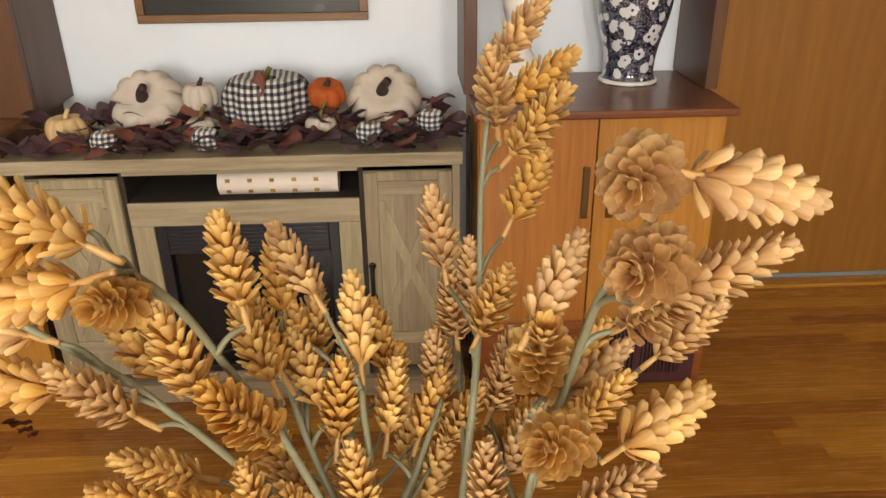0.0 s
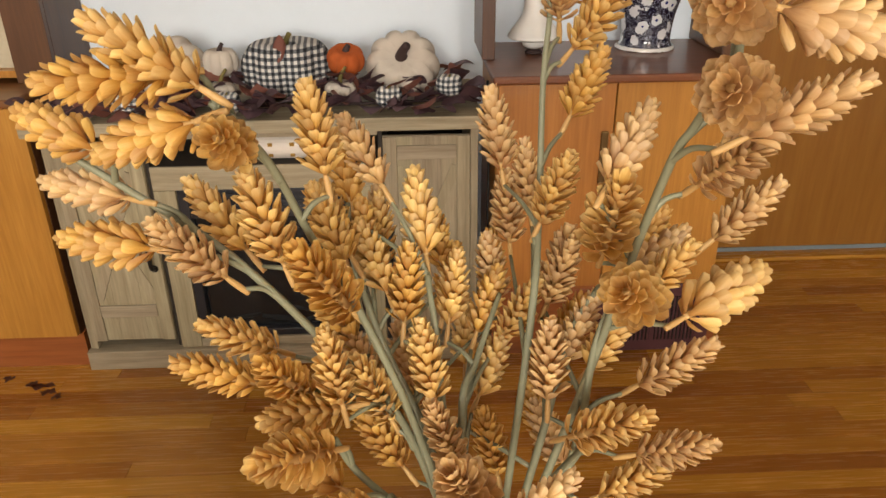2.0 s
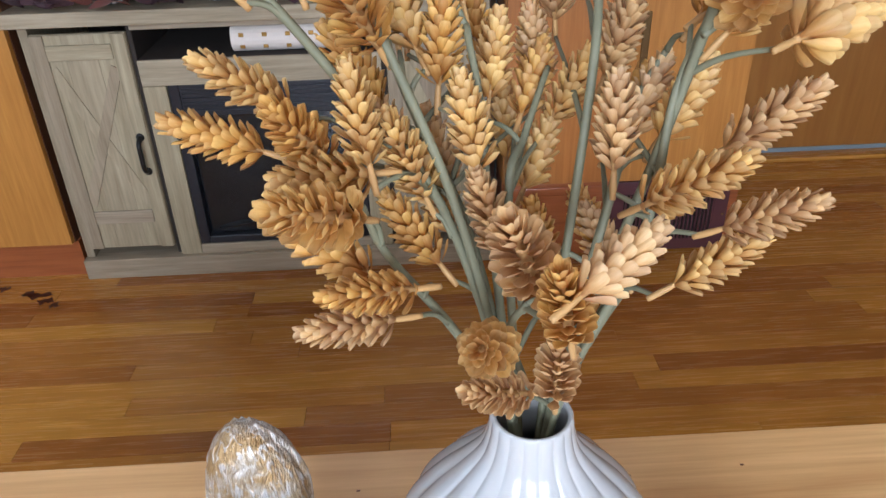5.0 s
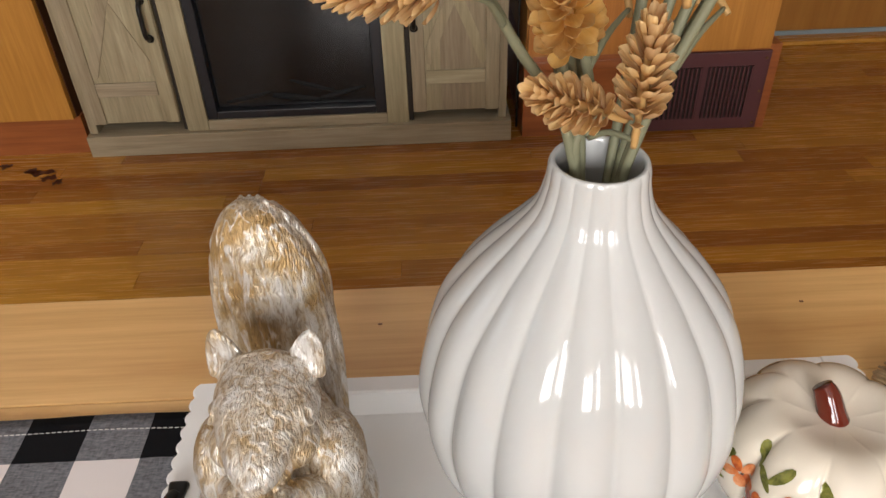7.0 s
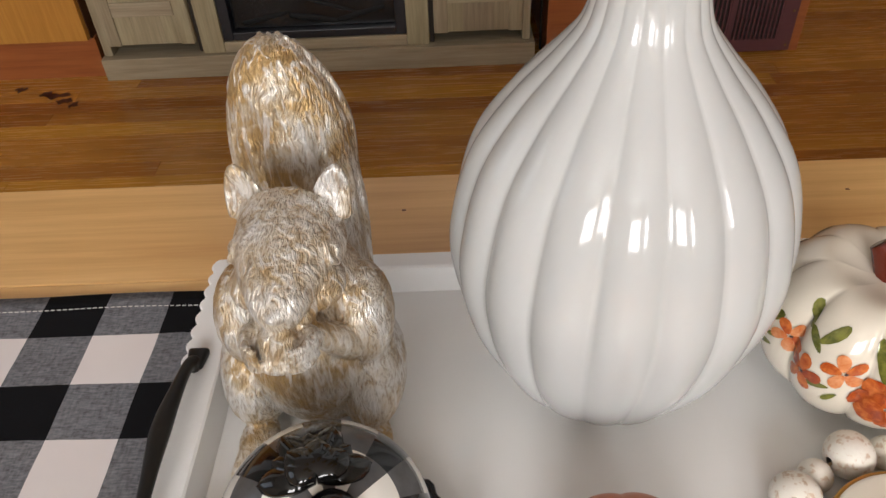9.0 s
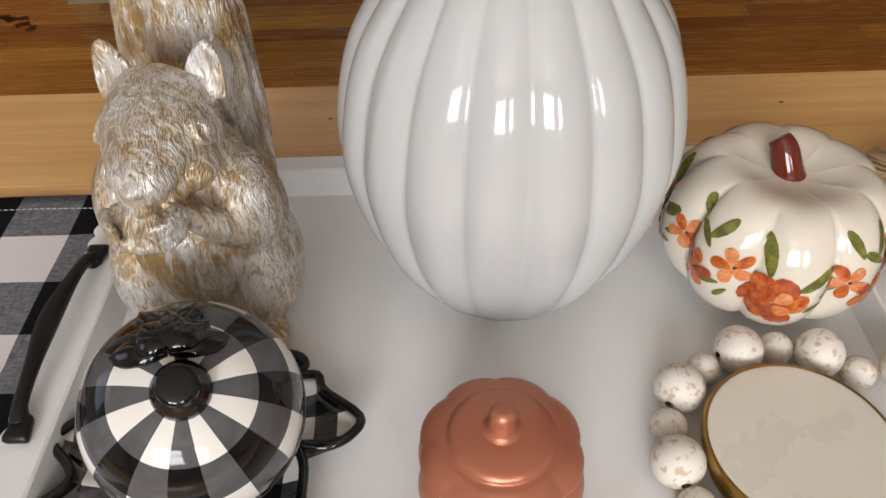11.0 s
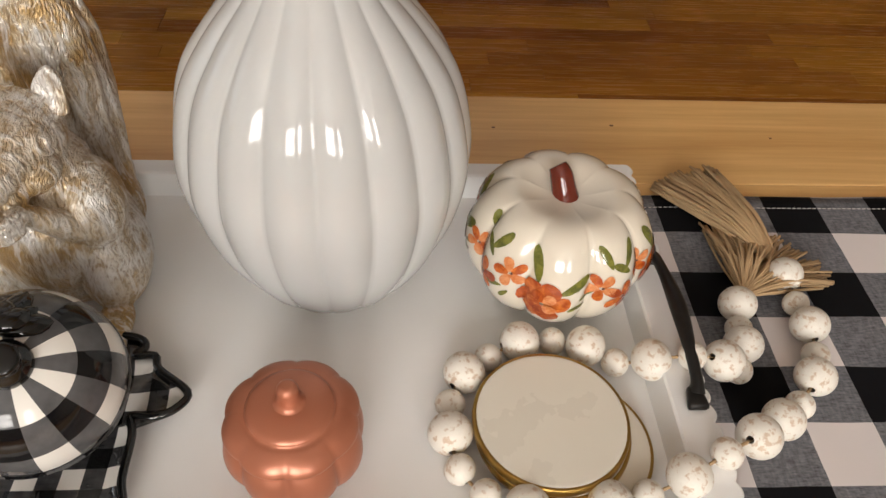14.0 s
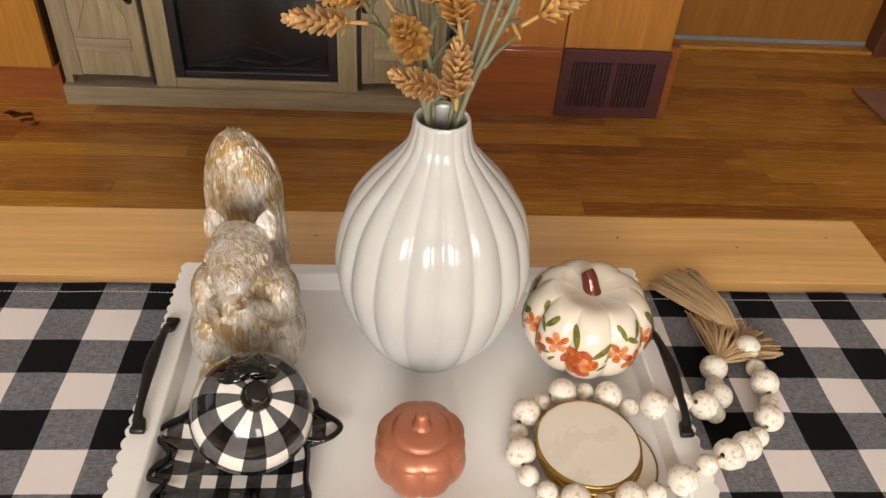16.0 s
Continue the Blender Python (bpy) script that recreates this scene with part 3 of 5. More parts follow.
sbox("rail", -0.5315, 1.958, 0.0585, -0.0685, 1.985, 0.086, M_GREYOAK_H)
sbox("shelf_lip", -0.588, 1.958, 0.664, -0.012, 1.985, 0.6795, M_GREYOAK_H)
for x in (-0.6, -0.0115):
    sbox("divider", x, 1.97, 0.0585, x + 0.0115, 2.2995, 0.6795, M_INSIDE_SHADE)
fb = sbox("firebox", -0.5315, 2.03, 0.0865, -0.0685, 2.2, 0.5285, M_SHADE_BLACK, label="black electric firebox")
for a in ((-0.5312, 0.0868, -0.505, 0.5282), (-0.095, 0.0868, -0.0688, 0.5282), (-0.5045, 0.0868, -0.0955, 0.108), (-0.5045, 0.448, -0.0955, 0.5282)):
    sbox("frame", a[0], 1.963, a[1], a[2], 2.0, a[3], M_FIREFRAME, fb)
for k in range(6):
    sbox("louvre", -0.50, 1.958, 0.458 + 0.011 * k, -0.1, 1.9625, 0.463 + 0.011 * k, M_FIREFRAME, fb, bevel=0.0008)
sbox("glass", -0.5045, 1.985, 0.1085, -0.0955, 1.99, 0.4475, M_FIREGLASS, fb, "dark reflecting glass")
for k, (lx, lz, lr, tilt) in enumerate([(-0.42, 0.135, 0.016, 0.2), (-0.3, 0.13, 0.02, -0.15), (-0.18, 0.138, 0.017, 0.25), (-0.25, 0.16, 0.013, -0.3)]):
    lg = tube([(lx - 0.06 + sx, 1.988 + sy, lz - 0.06 * tilt), (lx + sx, 1.986 + sy, lz), (lx + 0.06 + sx, 1.988 + sy, lz + 0.06 * tilt)], [lr * 0.35, lr * 0.45, lr * 0.3], 8)
    part("log", lg, M_COAL, fb, smooth=True)
for x0, x1, hx in ((-0.8225, -0.6005, -0.62), (0.0005, 0.2215, 0.012)):
    door = sbox("door", x0, 1.962, 0.088, x1, 1.974, 0.660, M_GREYOAK)
    nb = 3
    w = (x1 - x0) / nb
    for k in range(nb):
        sbox("plank", x0 + k * w + 0.0001, 1.9585, 0.09, x0 + (k + 1) * w - 0.0001, 1.9615, 0.658, M_GREYOAK, door, bevel=0.0004)
    for xa in (x0 + 0.001, x1 - 0.035):
        sbox("stile", xa, 1.9525, 0.089, xa + 0.034, 1.9584, 0.659, M_GREYOAK, door)
    for z0 in (0.600, 0.165):
        sbox("rail", x0 + 0.0352, 1.9515, z0, x1 - 0.0352, 1.9584, z0 + 0.036, M_GREYOAK_H, door)
    for s in (1, -1):
        xa, xb = (x0 + 0.036, x1 - 0.036) if s > 0 else (x1 - 0.036, x0 + 0.036)
        bm = box(-0.5, 0 if s > 0 else 0.0012, -0.013, 0.5, 0.0040, 0.013)
        L = math.hypot(xb - xa, 0.36)
        bmesh.ops.transform(bm, matrix=Matrix.Translation(((xa + xb) / 2 + sx, 1.9545 + sy, 0.400)) @ Matrix.Rotation(-math.atan2(0.36, xb - xa), 4, "Y") @ Matrix.Diagonal((L, 1, 1, 1)), verts=bm.verts)
        part("brace", bm, M_GREYOAK, door)
    handle_bar(hx + sx, 1.9525 + sy, 0.312, 0.404, door)

# patterned roll on the open shelf
roll = tube([(-0.15, 0, 0), (0, 0, 0), (0.15, 0, 0)], [0.033, 0.033, 0.033], 24)
ro = solid("wrapping_roll", roll, M_SCROLL, "cream roll with gold print lying on the shelf", "paper roll", smooth=False)
ro.location = (-0.215, 2.012, 0.626)
for k in range(5):
    for a in (-0.5, 0.35):
        part("printed_mark", box(-0.13 + k * 0.055, -0.0335 * math.cos(a) - 0.001, 0.0335 * math.sin(a) - 0.005, -0.118 + k * 0.055, -0.0335 * math.cos(a) + 0.002, 0.0335 * math.sin(a) + 0.005, 0.001), M_GOLD, ro)


# ---- coffee table ----
TZ = 0.476
tb = thing("coffee_table", (0.11, 0.436, 0), "pale pine coffee table with knots", "table")
for k in range(5):
    part("plank", box(-0.651, -0.351 + 0.1405 * k, TZ - 0.034, 0.651, -0.351 + 0.1405 * (k + 1) - 0.0004, TZ, 0.0015), M_PINE, tb)
for sx_ in (-1, 1):
    for sy_ in (-1, 1):
        part("leg", box(sx_ * 0.58 - 0.035, sy_ * 0.28 - 0.035, 0, sx_ * 0.58 + 0.035, sy_ * 0.28 + 0.035, TZ - 0.0345, 0.004), M_PINE, tb)
for sy_ in (-1, 1):
    part("apron", box(-0.54, sy_ * 0.28 - 0.012, TZ - 0.11, 0.54, sy_ * 0.28 + 0.012, TZ - 0.0345), M_PINE, tb)
for kx, ky, kr in ((-0.016, 0.732, 0.0022), (0.272, 0.732, 0.002), (0.396, 0.738, 0.0022), (0.70, 0.745, 0.002), (0.56, 0.72, 0.0018)):
    part("knot", box(kx - 0.11 - kr, ky - 0.436 - kr * 0.7, TZ - 0.002, kx - 0.11 + kr, ky - 0.436 + kr * 0.7, TZ + 0.0004, 0.0009), M_KNOT, tb)


def runner_pt(u, v):
    x = -0.62 + 1.46 * u
    y = 0.252 + (0.6285 - 0.252) * v + 0.0035 * noise.noise((x * 7, v * 2, 0)) * (1 if v > 0.5 else -1) - 0.005 * (x + 0.2)
    z = TZ + 0.0028 + 0.0012 * (1 + noise.noise((x * 12, y * 12, 3)))
    return x, y, z


bm = bmesh.new()
NX, NY = 120, 34
top = [[bm.verts.new(runner_pt(i / NX, j / NY)) for i in range(NX + 1)] for j in range(NY + 1)]
for row in top:
    for vert in row:
        over = max(0.0, vert.co.x - 0.752)
        if over > 0:
            vert.co.x, vert.co.z = 0.752 + min(over, 0.014), vert.co.z - max(0.0, over - 0.006)
        over = max(0.0, -0.536 - vert.co.x)
        if over > 0:
            vert.co.x, vert.co.z = -0.536 - min(over, 0.014), vert.co.z - max(0.0, over - 0.006)
for j in range(NY):
    for i in range(NX):
        bm.faces.new((top[j][i], top[j][i + 1], top[j + 1][i + 1], top[j + 1][i]))
rn = solid("table_runner", bm, M_RUNNER, "black and white buffalo check cotton table runner", "table runner", smooth=True)
so = rn.modifiers.new("thickness", "SOLIDIFY")
so.thickness, so.offset = 0.0012, -1
bm = bmesh.new()
for k in range(300):
    u = k / 300
    x, y, z = runner_pt(u, 0.955)
    if -0.53 < x < 0.745:
        add_box(bm, x, y - 0.00028, z + 0.0006, x + 0.003, y + 0.00028, z + 0.0011)
st_ = part("stitching", bm, M_STITCH, rn, "white hem stitching")

# ---- tray ----
TX, TY, FZ = 0.1105, 0.441, 0.492
tray = thing("tray", (TX, TY, TZ + 0.0045), "white wooden serving tray with scalloped ends and black handles", "tray")
W, D = 0.2735, 0.186
z0 = -(TZ + 0.0045)
part("base", box(-W + 0.022, -D + 0.02, 0.0, W - 0.022, D - 0.02, FZ + z0, 0.001), M_TRAY, tray)
for s in (1, -1):
    def side_fn(u, v, s=s):
        # outer scalloped edge, flat top, sloping inner face
        y = -D + 2 * D * u
        scal = 0.0036 * abs(math.sin(u * math.pi * 27)) ** 0.7
        prof = [(W - 0.024, 0.0), (W - 0.010, 0.002), (W - 0.0055 + scal, 0.029), (W - 0.0050 + scal, 0.0328), (W - 0.0065 + scal, 0.0342), (W - 0.0285, 0.0342), (W - 0.0300, 0.0330), (W - 0.0345, 0.0112)]
        x, z = prof[int(round(v * 7))]
        return (s * x, y, z)
    b = grid_surface(side_fn, 240, 7, False)
    bmesh.ops.holes_fill(b, edges=[e for e in b.edges if e.is_boundary])
    part("end_rail", b, M_TRAY, tray, "scalloped end rail")
    def back_fn(u, v, s=s):
        x = -W + 0.03 + 2 * (W - 0.03) * u
        prof = [(D - 0.02, 0.0), (D - 0.001, 0.002), (D, 0.0335), (D - 0.015, 0.0338), (D - 0.017, 0.0325), (D - 0.021, 0.0112)]
        y, z = prof[int(round(v * 5))]
        return (x, s * y, z)
    part("long_rail", grid_surface(back_fn, 8, 5, False), M_TRAY, tray)
    hy = 0.013 if s < 0 else 0.006
    hb = tube([(s * (W - 0.013), hy - 0.062, 0.038), (s * (W - 0.012), hy - 0.055, 0.043), (s * (W - 0.0125), hy - 0.034, 0.0485), (s * (W - 0.0115), hy, 0.0505), (s * (W - 0.0125), hy + 0.034, 0.0485), (s * (W - 0.012), hy + 0.055, 0.043), (s * (W - 0.013), hy + 0.062, 0.038)],
              [0.0062, 0.0042, 0.0044, 0.0062, 0.0044, 0.0042, 0.0062], 14)
    for e in (-1, 1):
        ya, yb = sorted((hy + e * 0.058, hy + e * 0.075))
        foot = add_box(bmesh.new(), s * (W - 0.0145) - 0.0075, ya, 0.0345, s * (W - 0.0145) + 0.0075, yb, 0.0415, 0.0028)
        for v in foot.verts:
            reach = abs(v.co.y - hy - e * 0.058) / 0.017
            v.co.x = s * (W - 0.0145) + (v.co.x - s * (W - 0.0145)) * (0.62 + 0.42 * reach)
        keep = bpy.data.meshes.new("foot")
        foot.to_mesh(keep)
        foot.free()
        hb.from_mesh(keep)
        bpy.data.meshes.remove(keep)
    part("handle", hb, M_BLACK, tray, "curved black iron handle", True)


# ---- vase ----
vase = thing("vase", (0.1245, 0.52, FZ), "tall white ribbed ceramic vase with a narrow neck", "vase")
keys = [(0.0, 0.0), (0.040, 0.0), (0.0475, 0.004), (0.068, 0.030), (0.088, 0.072), (0.0978, 0.117), (0.0950, 0.152), (0.0845, 0.187), (0.0652, 0.216), (0.0447, 0.239), (0.0322, 0.255), (0.0272, 0.270), (0.0257, 0.281), (0.0235, 0.2835), (0.0215, 0.280), (0.0215, 0.262), (0.030, 0.235), (0.055, 0.205)]
prof = smooth_profile(keys, 110)


def vase_fn(u, v):
    r, z = prof[int(round(v * 110))]
    inside = v > 0.73
    a = u * 2 * math.pi
    flute = abs(math.sin((a + radians(9)) * 9))
    depth = 0.0 if inside else 0.056 * max(0.0, math.sin(max(0.0, min(1, z / 0.298)) * math.pi)) ** 0.5
    k = 1 - depth * (1 - flute ** 0.75)
    return (max(r, 0.0001) * k * math.cos(a), max(r, 0.0001) * k * math.sin(a), z)


part("vase_body", grid_surface(vase_fn, 288, 110), M_GLAZE, vase, smooth=True)

# ---- dried hops ----
def bract_mesh(bow, cup, mat_):
    """One papery spoon-shaped bract, a unit long along z, half a unit to each side in x, bowing outwards in y."""
    bm = bmesh.new()
    rows = []
    for s, w in ((0.0, 0.10), (0.22, 0.25), (0.45, 0.41), (0.68, 0.50), (0.86, 0.47), (0.96, 0.35), (1.0, 0.18)):
        y = bow * math.sin(2.5 * s)
        rows.append([bm.verts.new((w * k, y - cup * w * k * k, s - 0.03 * k * k * s)) for k in (-1.0, -0.4, 0.4, 1.0)])
    for a, b in zip(rows, rows[1:]):
        for k in range(3):
            bm.faces.new((a[k], a[k + 1], b[k + 1], b[k]))
    return mesh("bract", bm, mat_, True)


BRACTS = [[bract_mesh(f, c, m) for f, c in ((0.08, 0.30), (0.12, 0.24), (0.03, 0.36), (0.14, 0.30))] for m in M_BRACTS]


def cone_plan(seed, rounds=13, each=5):
    """Where the bracts of a hop cone one unit long sit: rings round z, each turned against the one below."""
    rng = random.Random(seed)
    plan = []
    for i in range(rounds):
        h = i / (rounds - 1)
        for j in range(each):
            az = (j + 0.5 * (i % 2)) * 2 * math.pi / each + 0.09 * i + rng.uniform(-0.13, 0.13)
            girth = 0.030 + 0.030 * math.sin(math.pi * (h * 0.8 + 0.15))
            lean = (0.90 - 0.30 * h - 0.36 * h ** 4) * rng.uniform(0.88, 1.12)
            length = (0.235 + 0.080 * math.sin(math.pi * (0.22 + 0.62 * h)) - 0.055 * h) * rng.uniform(0.92, 1.08)
            width = length * (0.50 - 0.07 * h) * rng.uniform(0.92, 1.1)
            out, tan = Vector((math.cos(az), math.sin(az), 0)), Vector((-math.sin(az), math.cos(az), 0))
            way = out * math.sin(lean) + Vector((0, 0, math.cos(lean)))
            nrm = out * math.cos(lean) - Vector((0, 0, math.sin(lean)))
            m = Matrix((tan * width, nrm * length, way * length)).transposed().to_4x4()
            m.translation = out * girth + Vector((0, 0, 0.01 + 0.80 * h + rng.uniform(-0.012, 0.012)))
            plan.append((m, rng.randrange(4)))
    return plan


CONES = [cone_plan(11 + k) for k in range(6)]
CORE = mesh("hop_core", tube([(0, 0, -0.02), (0, 0, 0.3), (0, 0, 0.8)], [0.03, 0.055, 0.03], 7, steps=3), M_SHEATH, True)
NECK = Vector((0.125, 0.52, 0.70))
spin = random.Random(4)


def hops_branch(stalk, cones):
    """A branch standing in the vase: a stalk through the given places, and hop cones from base to tip on short stems."""
    br = thing("hops_branch", (0.125, 0.52, 0.56), "artificial dried hops branch with amber cones in the vase", "dried flowers", "hops branches in the vase")
    o = Vector(br.location)
    first = Vector(stalk[0])
    toward = first - NECK
    flat = Vector((toward.x, toward.y, 0))
    rim = Vector((0.125, 0.52, 0.772)) + (flat.normalized() if flat.length > 1e-4 else Vector((1, 0, 0))) * 0.0135
    pts = [Vector((0.125 - (rim.x - 0.125) * 0.8, 0.52 - (rim.y - 0.52) * 0.8, 0.57)), rim] + [Vector(p) for p in stalk]
    rad = [0.0027] * 2 + [0.0026 - 0.0008 * k / max(1, len(stalk) - 1) for k in range(len(stalk))]
    part("stalk", tube([p - o for p in pts], rad, 8), M_STALK, br, smooth=True)
    fine = []
    for a, b in zip(pts[1:], pts[2:]):
        fine += [a.lerp(b, k / 8) for k in range(9)]
    for tip, base in cones:
        tip, base = Vector(tip), Vector(base)
        axis = (tip - base)
        size = min(max(axis.length * 1.0, 0.051), 0.067)
        axis.normalize()
        mid = (tip + base) / 2
        base = mid - axis * size * 0.5
        start = min(fine, key=lambda q: (q - base).length + max(0.0, q.z - base.z + 0.02) * 3 + 0.4 * abs((base - q).length - 0.035))
        knee = start.lerp(base, 0.45) + Vector((0, 0, 0.004)) - axis * 0.006
        part("twig", tube([start - o, knee - o, base - axis * 0.012 - o], [0.0019, 0.0016, 0.0013], 6, steps=4), M_STALK, br, smooth=True)
        part("sheath", tube([base - axis * 0.016 - o, base - axis * 0.007 - o, base + axis * 0.004 - o], [0.0016, 0.0019, 0.0010], 7, steps=3), M_SHEATH, br, "tan sheath", True)
        c = part("hop_cone", CORE, None, br)
        turn = axis.to_track_quat("Z", "Y").to_matrix().to_4x4() @ Matrix.Rotation(spin.uniform(0, 6.28), 4, "Z")
        fat = spin.uniform(0.80, 0.95)
        c.matrix_local = Matrix.Translation(base - o) @ turn @ Matrix.Diagonal((size * fat, size * fat, size, 1))
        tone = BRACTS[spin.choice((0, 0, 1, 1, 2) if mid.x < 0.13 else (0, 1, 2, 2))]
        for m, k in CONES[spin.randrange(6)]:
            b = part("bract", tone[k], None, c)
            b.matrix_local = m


hops_branch([(0.155, 0.56, 0.966), (0.164, 0.6, 1.025), (0.167, 0.625, 1.1), (0.171, 0.635, 1.143)],
            [((0.199, 0.63, 1.212), (0.181, 0.64, 1.183)),
             ((0.171, 0.62, 1.19), (0.178, 0.64, 1.14)),
             ((0.219, 0.65, 1.177), (0.193, 0.65, 1.158)),
             ((0.214, 0.61, 1.17), (0.186, 0.63, 1.125)),
             ((0.21, 0.65, 1.12), (0.189, 0.637, 1.081)),
             ((0.179, 0.584, 1.07), (0.164, 0.59, 1.025)),
             ((0.149, 0.658, 1.033), (0.154, 0.663, 0.976)),
             ((0.137, 0.664, 1.094), (0.145, 0.65, 1.039)),
             ((0.162, 0.66, 1.051), (0.166, 0.65, 1.012))])
hops_branch([(0.188, 0.53, 0.952), (0.2, 0.515, 1.03), (0.207, 0.49, 1.098), (0.212, 0.48, 1.118), (0.218, 0.46, 1.153)],
            [((0.192, 0.415, 1.181), (0.219, 0.47, 1.17)),
             ((0.282, 0.458, 1.158), (0.227, 0.451, 1.173)),
             ((0.193, 0.41, 1.154), (0.227, 0.465, 1.133)),
             ((0.263, 0.45, 1.142), (0.233, 0.457, 1.123)),
             ((0.24, 0.461, 1.119), (0.224, 0.495, 1.084)),
             ((0.295, 0.551, 1.062), (0.264, 0.557, 1.025))])
hops_branch([(0.178, 0.52, 0.89), (0.19, 0.53, 0.972), (0.21, 0.54, 1.016)],
            [((0.204, 0.527, 1.111), (0.185, 0.506, 1.088)),
             ((0.185, 0.488, 1.095), (0.188, 0.53, 1.027)),
             ((0.173, 0.44, 1.058), (0.202, 0.49, 1.02)),
             ((0.23, 0.515, 1.036), (0.211, 0.52, 1.008)),
             ((0.295, 0.545, 1.012), (0.226, 0.503, 1.0)),
             ((0.256, 0.514, 0.979), (0.218, 0.527, 0.941)),
             ((0.187, 0.6, 1.002), (0.174, 0.6, 0.962)),
             ((0.242, 0.57, 1.018), (0.221, 0.56, 1.008))])
hops_branch([(0.176, 0.53, 0.867), (0.188, 0.525, 0.897)],
            [((0.248, 0.477, 0.936), (0.213, 0.5, 0.91)),
             ((0.235, 0.496, 0.908), (0.193, 0.502, 0.876)),
             ((0.206, 0.47, 0.962), (0.171, 0.5, 0.925)),
             ((0.158, 0.448, 0.938), (0.131, 0.431, 0.927)),
             ((0.171, 0.6, 0.864), (0.181, 0.58, 0.848)),
             ((0.164, 0.542, 0.979), (0.163, 0.53, 0.932))])
hops_branch([(0.11, 0.54, 0.912), (0.122, 0.57, 0.934), (0.141, 0.61, 0.961)],
            [((0.166, 0.6, 0.976), (0.144, 0.598, 0.936)),
             ((0.141, 0.628, 0.969), (0.126, 0.603, 0.939)),
             ((0.139, 0.66, 0.976), (0.14, 0.65, 0.947)),
             ((0.111, 0.606, 0.992), (0.105, 0.59, 0.956)),
             ((0.142, 0.6, 0.931), (0.127, 0.58, 0.905)),
             ((0.118, 0.63, 0.938), (0.117, 0.61, 0.915))])
hops_branch([(0.099, 0.535, 0.908), (0.095, 0.55, 0.966), (0.09, 0.575, 0.996)],
            [((0.08, 0.582, 1.016), (0.075, 0.565, 0.968)),
             ((0.084, 0.632, 1.047), (0.09, 0.588, 1.004)),
             ((0.085, 0.544, 0.978), (0.092, 0.53, 0.937)),
             ((0.059, 0.63, 1.025), (0.059, 0.62, 0.988)),
             ((0.034, 0.64, 1.064), (0.04, 0.62, 1.035)),
             ((0.04, 0.62, 1.085), (0.061, 0.607, 1.049))])
hops_branch([(0.084, 0.525, 0.904), (0.051, 0.53, 0.996), (0.028, 0.525, 1.047), (0.014, 0.505, 1.097), (-0.004, 0.485, 1.132)],
            [((0.03, 0.537, 1.129), (0.037, 0.533, 1.081)),
             ((-0.044, 0.47, 1.17), (-0.008, 0.475, 1.143)),
             ((-0.065, 0.46, 1.147), (-0.021, 0.475, 1.147)),
             ((-0.054, 0.475, 1.112), (-0.008, 0.468, 1.128)),
             ((0.005, 0.44, 1.131), (0.005, 0.49, 1.109)),
             ((-0.003, 0.522, 1.088), (0.012, 0.522, 1.034)),
             ((-0.04, 0.55, 1.071), (-0.013, 0.54, 1.036)),
             ((0.022, 0.496, 1.056), (0.046, 0.527, 1.0)),
             ((0.023, 0.57, 1.059), (0.04, 0.56, 1.017))])
hops_branch([(0.074, 0.53, 0.913), (0.026, 0.52, 0.989), (-0.002, 0.515, 1.029), (-0.025, 0.515, 1.053), (-0.058, 0.515, 1.079), (-0.088, 0.515, 1.102)],
            [((-0.101, 0.518, 1.054), (-0.049, 0.503, 1.053)),
             ((-0.041, 0.49, 1.071), (-0.017, 0.503, 1.038)),
             ((-0.11, 0.53, 1.117), (-0.072, 0.51, 1.105)),
             ((-0.101, 0.53, 1.079), (-0.07, 0.52, 1.076)),
             ((-0.034, 0.513, 1.001), (-0.001, 0.53, 0.973)),
             ((-0.058, 0.526, 0.968), (-0.017, 0.53, 0.95)),
             ((-0.003, 0.5, 0.983), (0.018, 0.52, 0.947)),
             ((0.033, 0.508, 0.992), (0.038, 0.506, 0.959)),
             ((0.047, 0.521, 0.97), (0.065, 0.529, 0.921)),
             ((-0.004, 0.49, 0.951), (0.038, 0.511, 0.943)),
             ((0.029, 0.57, 0.972), (0.042, 0.56, 0.944))])
hops_branch([(0.079, 0.52, 0.839), (0.045, 0.505, 0.9), (0.035, 0.495, 0.934)],
            [((0.0, 0.444, 0.96), (0.033, 0.488, 0.931)),
             ((-0.004, 0.516, 0.909), (0.031, 0.5, 0.896)),
             ((0.019, 0.462, 0.906), (0.054, 0.483, 0.894)),
             ((0.003, 0.474, 0.878), (0.044, 0.493, 0.869))])
hops_branch([(0.12, 0.52, 0.793), (0.106, 0.5, 0.851), (0.114, 0.49, 0.877)],
            [((0.083, 0.435, 0.894), (0.099, 0.49, 0.849)),
             ((0.079, 0.47, 0.838), (0.118, 0.495, 0.813)),
             ((0.13, 0.482, 0.863), (0.133, 0.495, 0.809)),
             ((0.115, 0.425, 0.94), (0.125, 0.44, 0.893)),
             ((0.096, 0.452, 0.951), (0.119, 0.483, 0.889)),
             ((0.091, 0.52, 0.935), (0.104, 0.52, 0.895)),
             ((0.125, 0.56, 0.901), (0.135, 0.55, 0.853))])
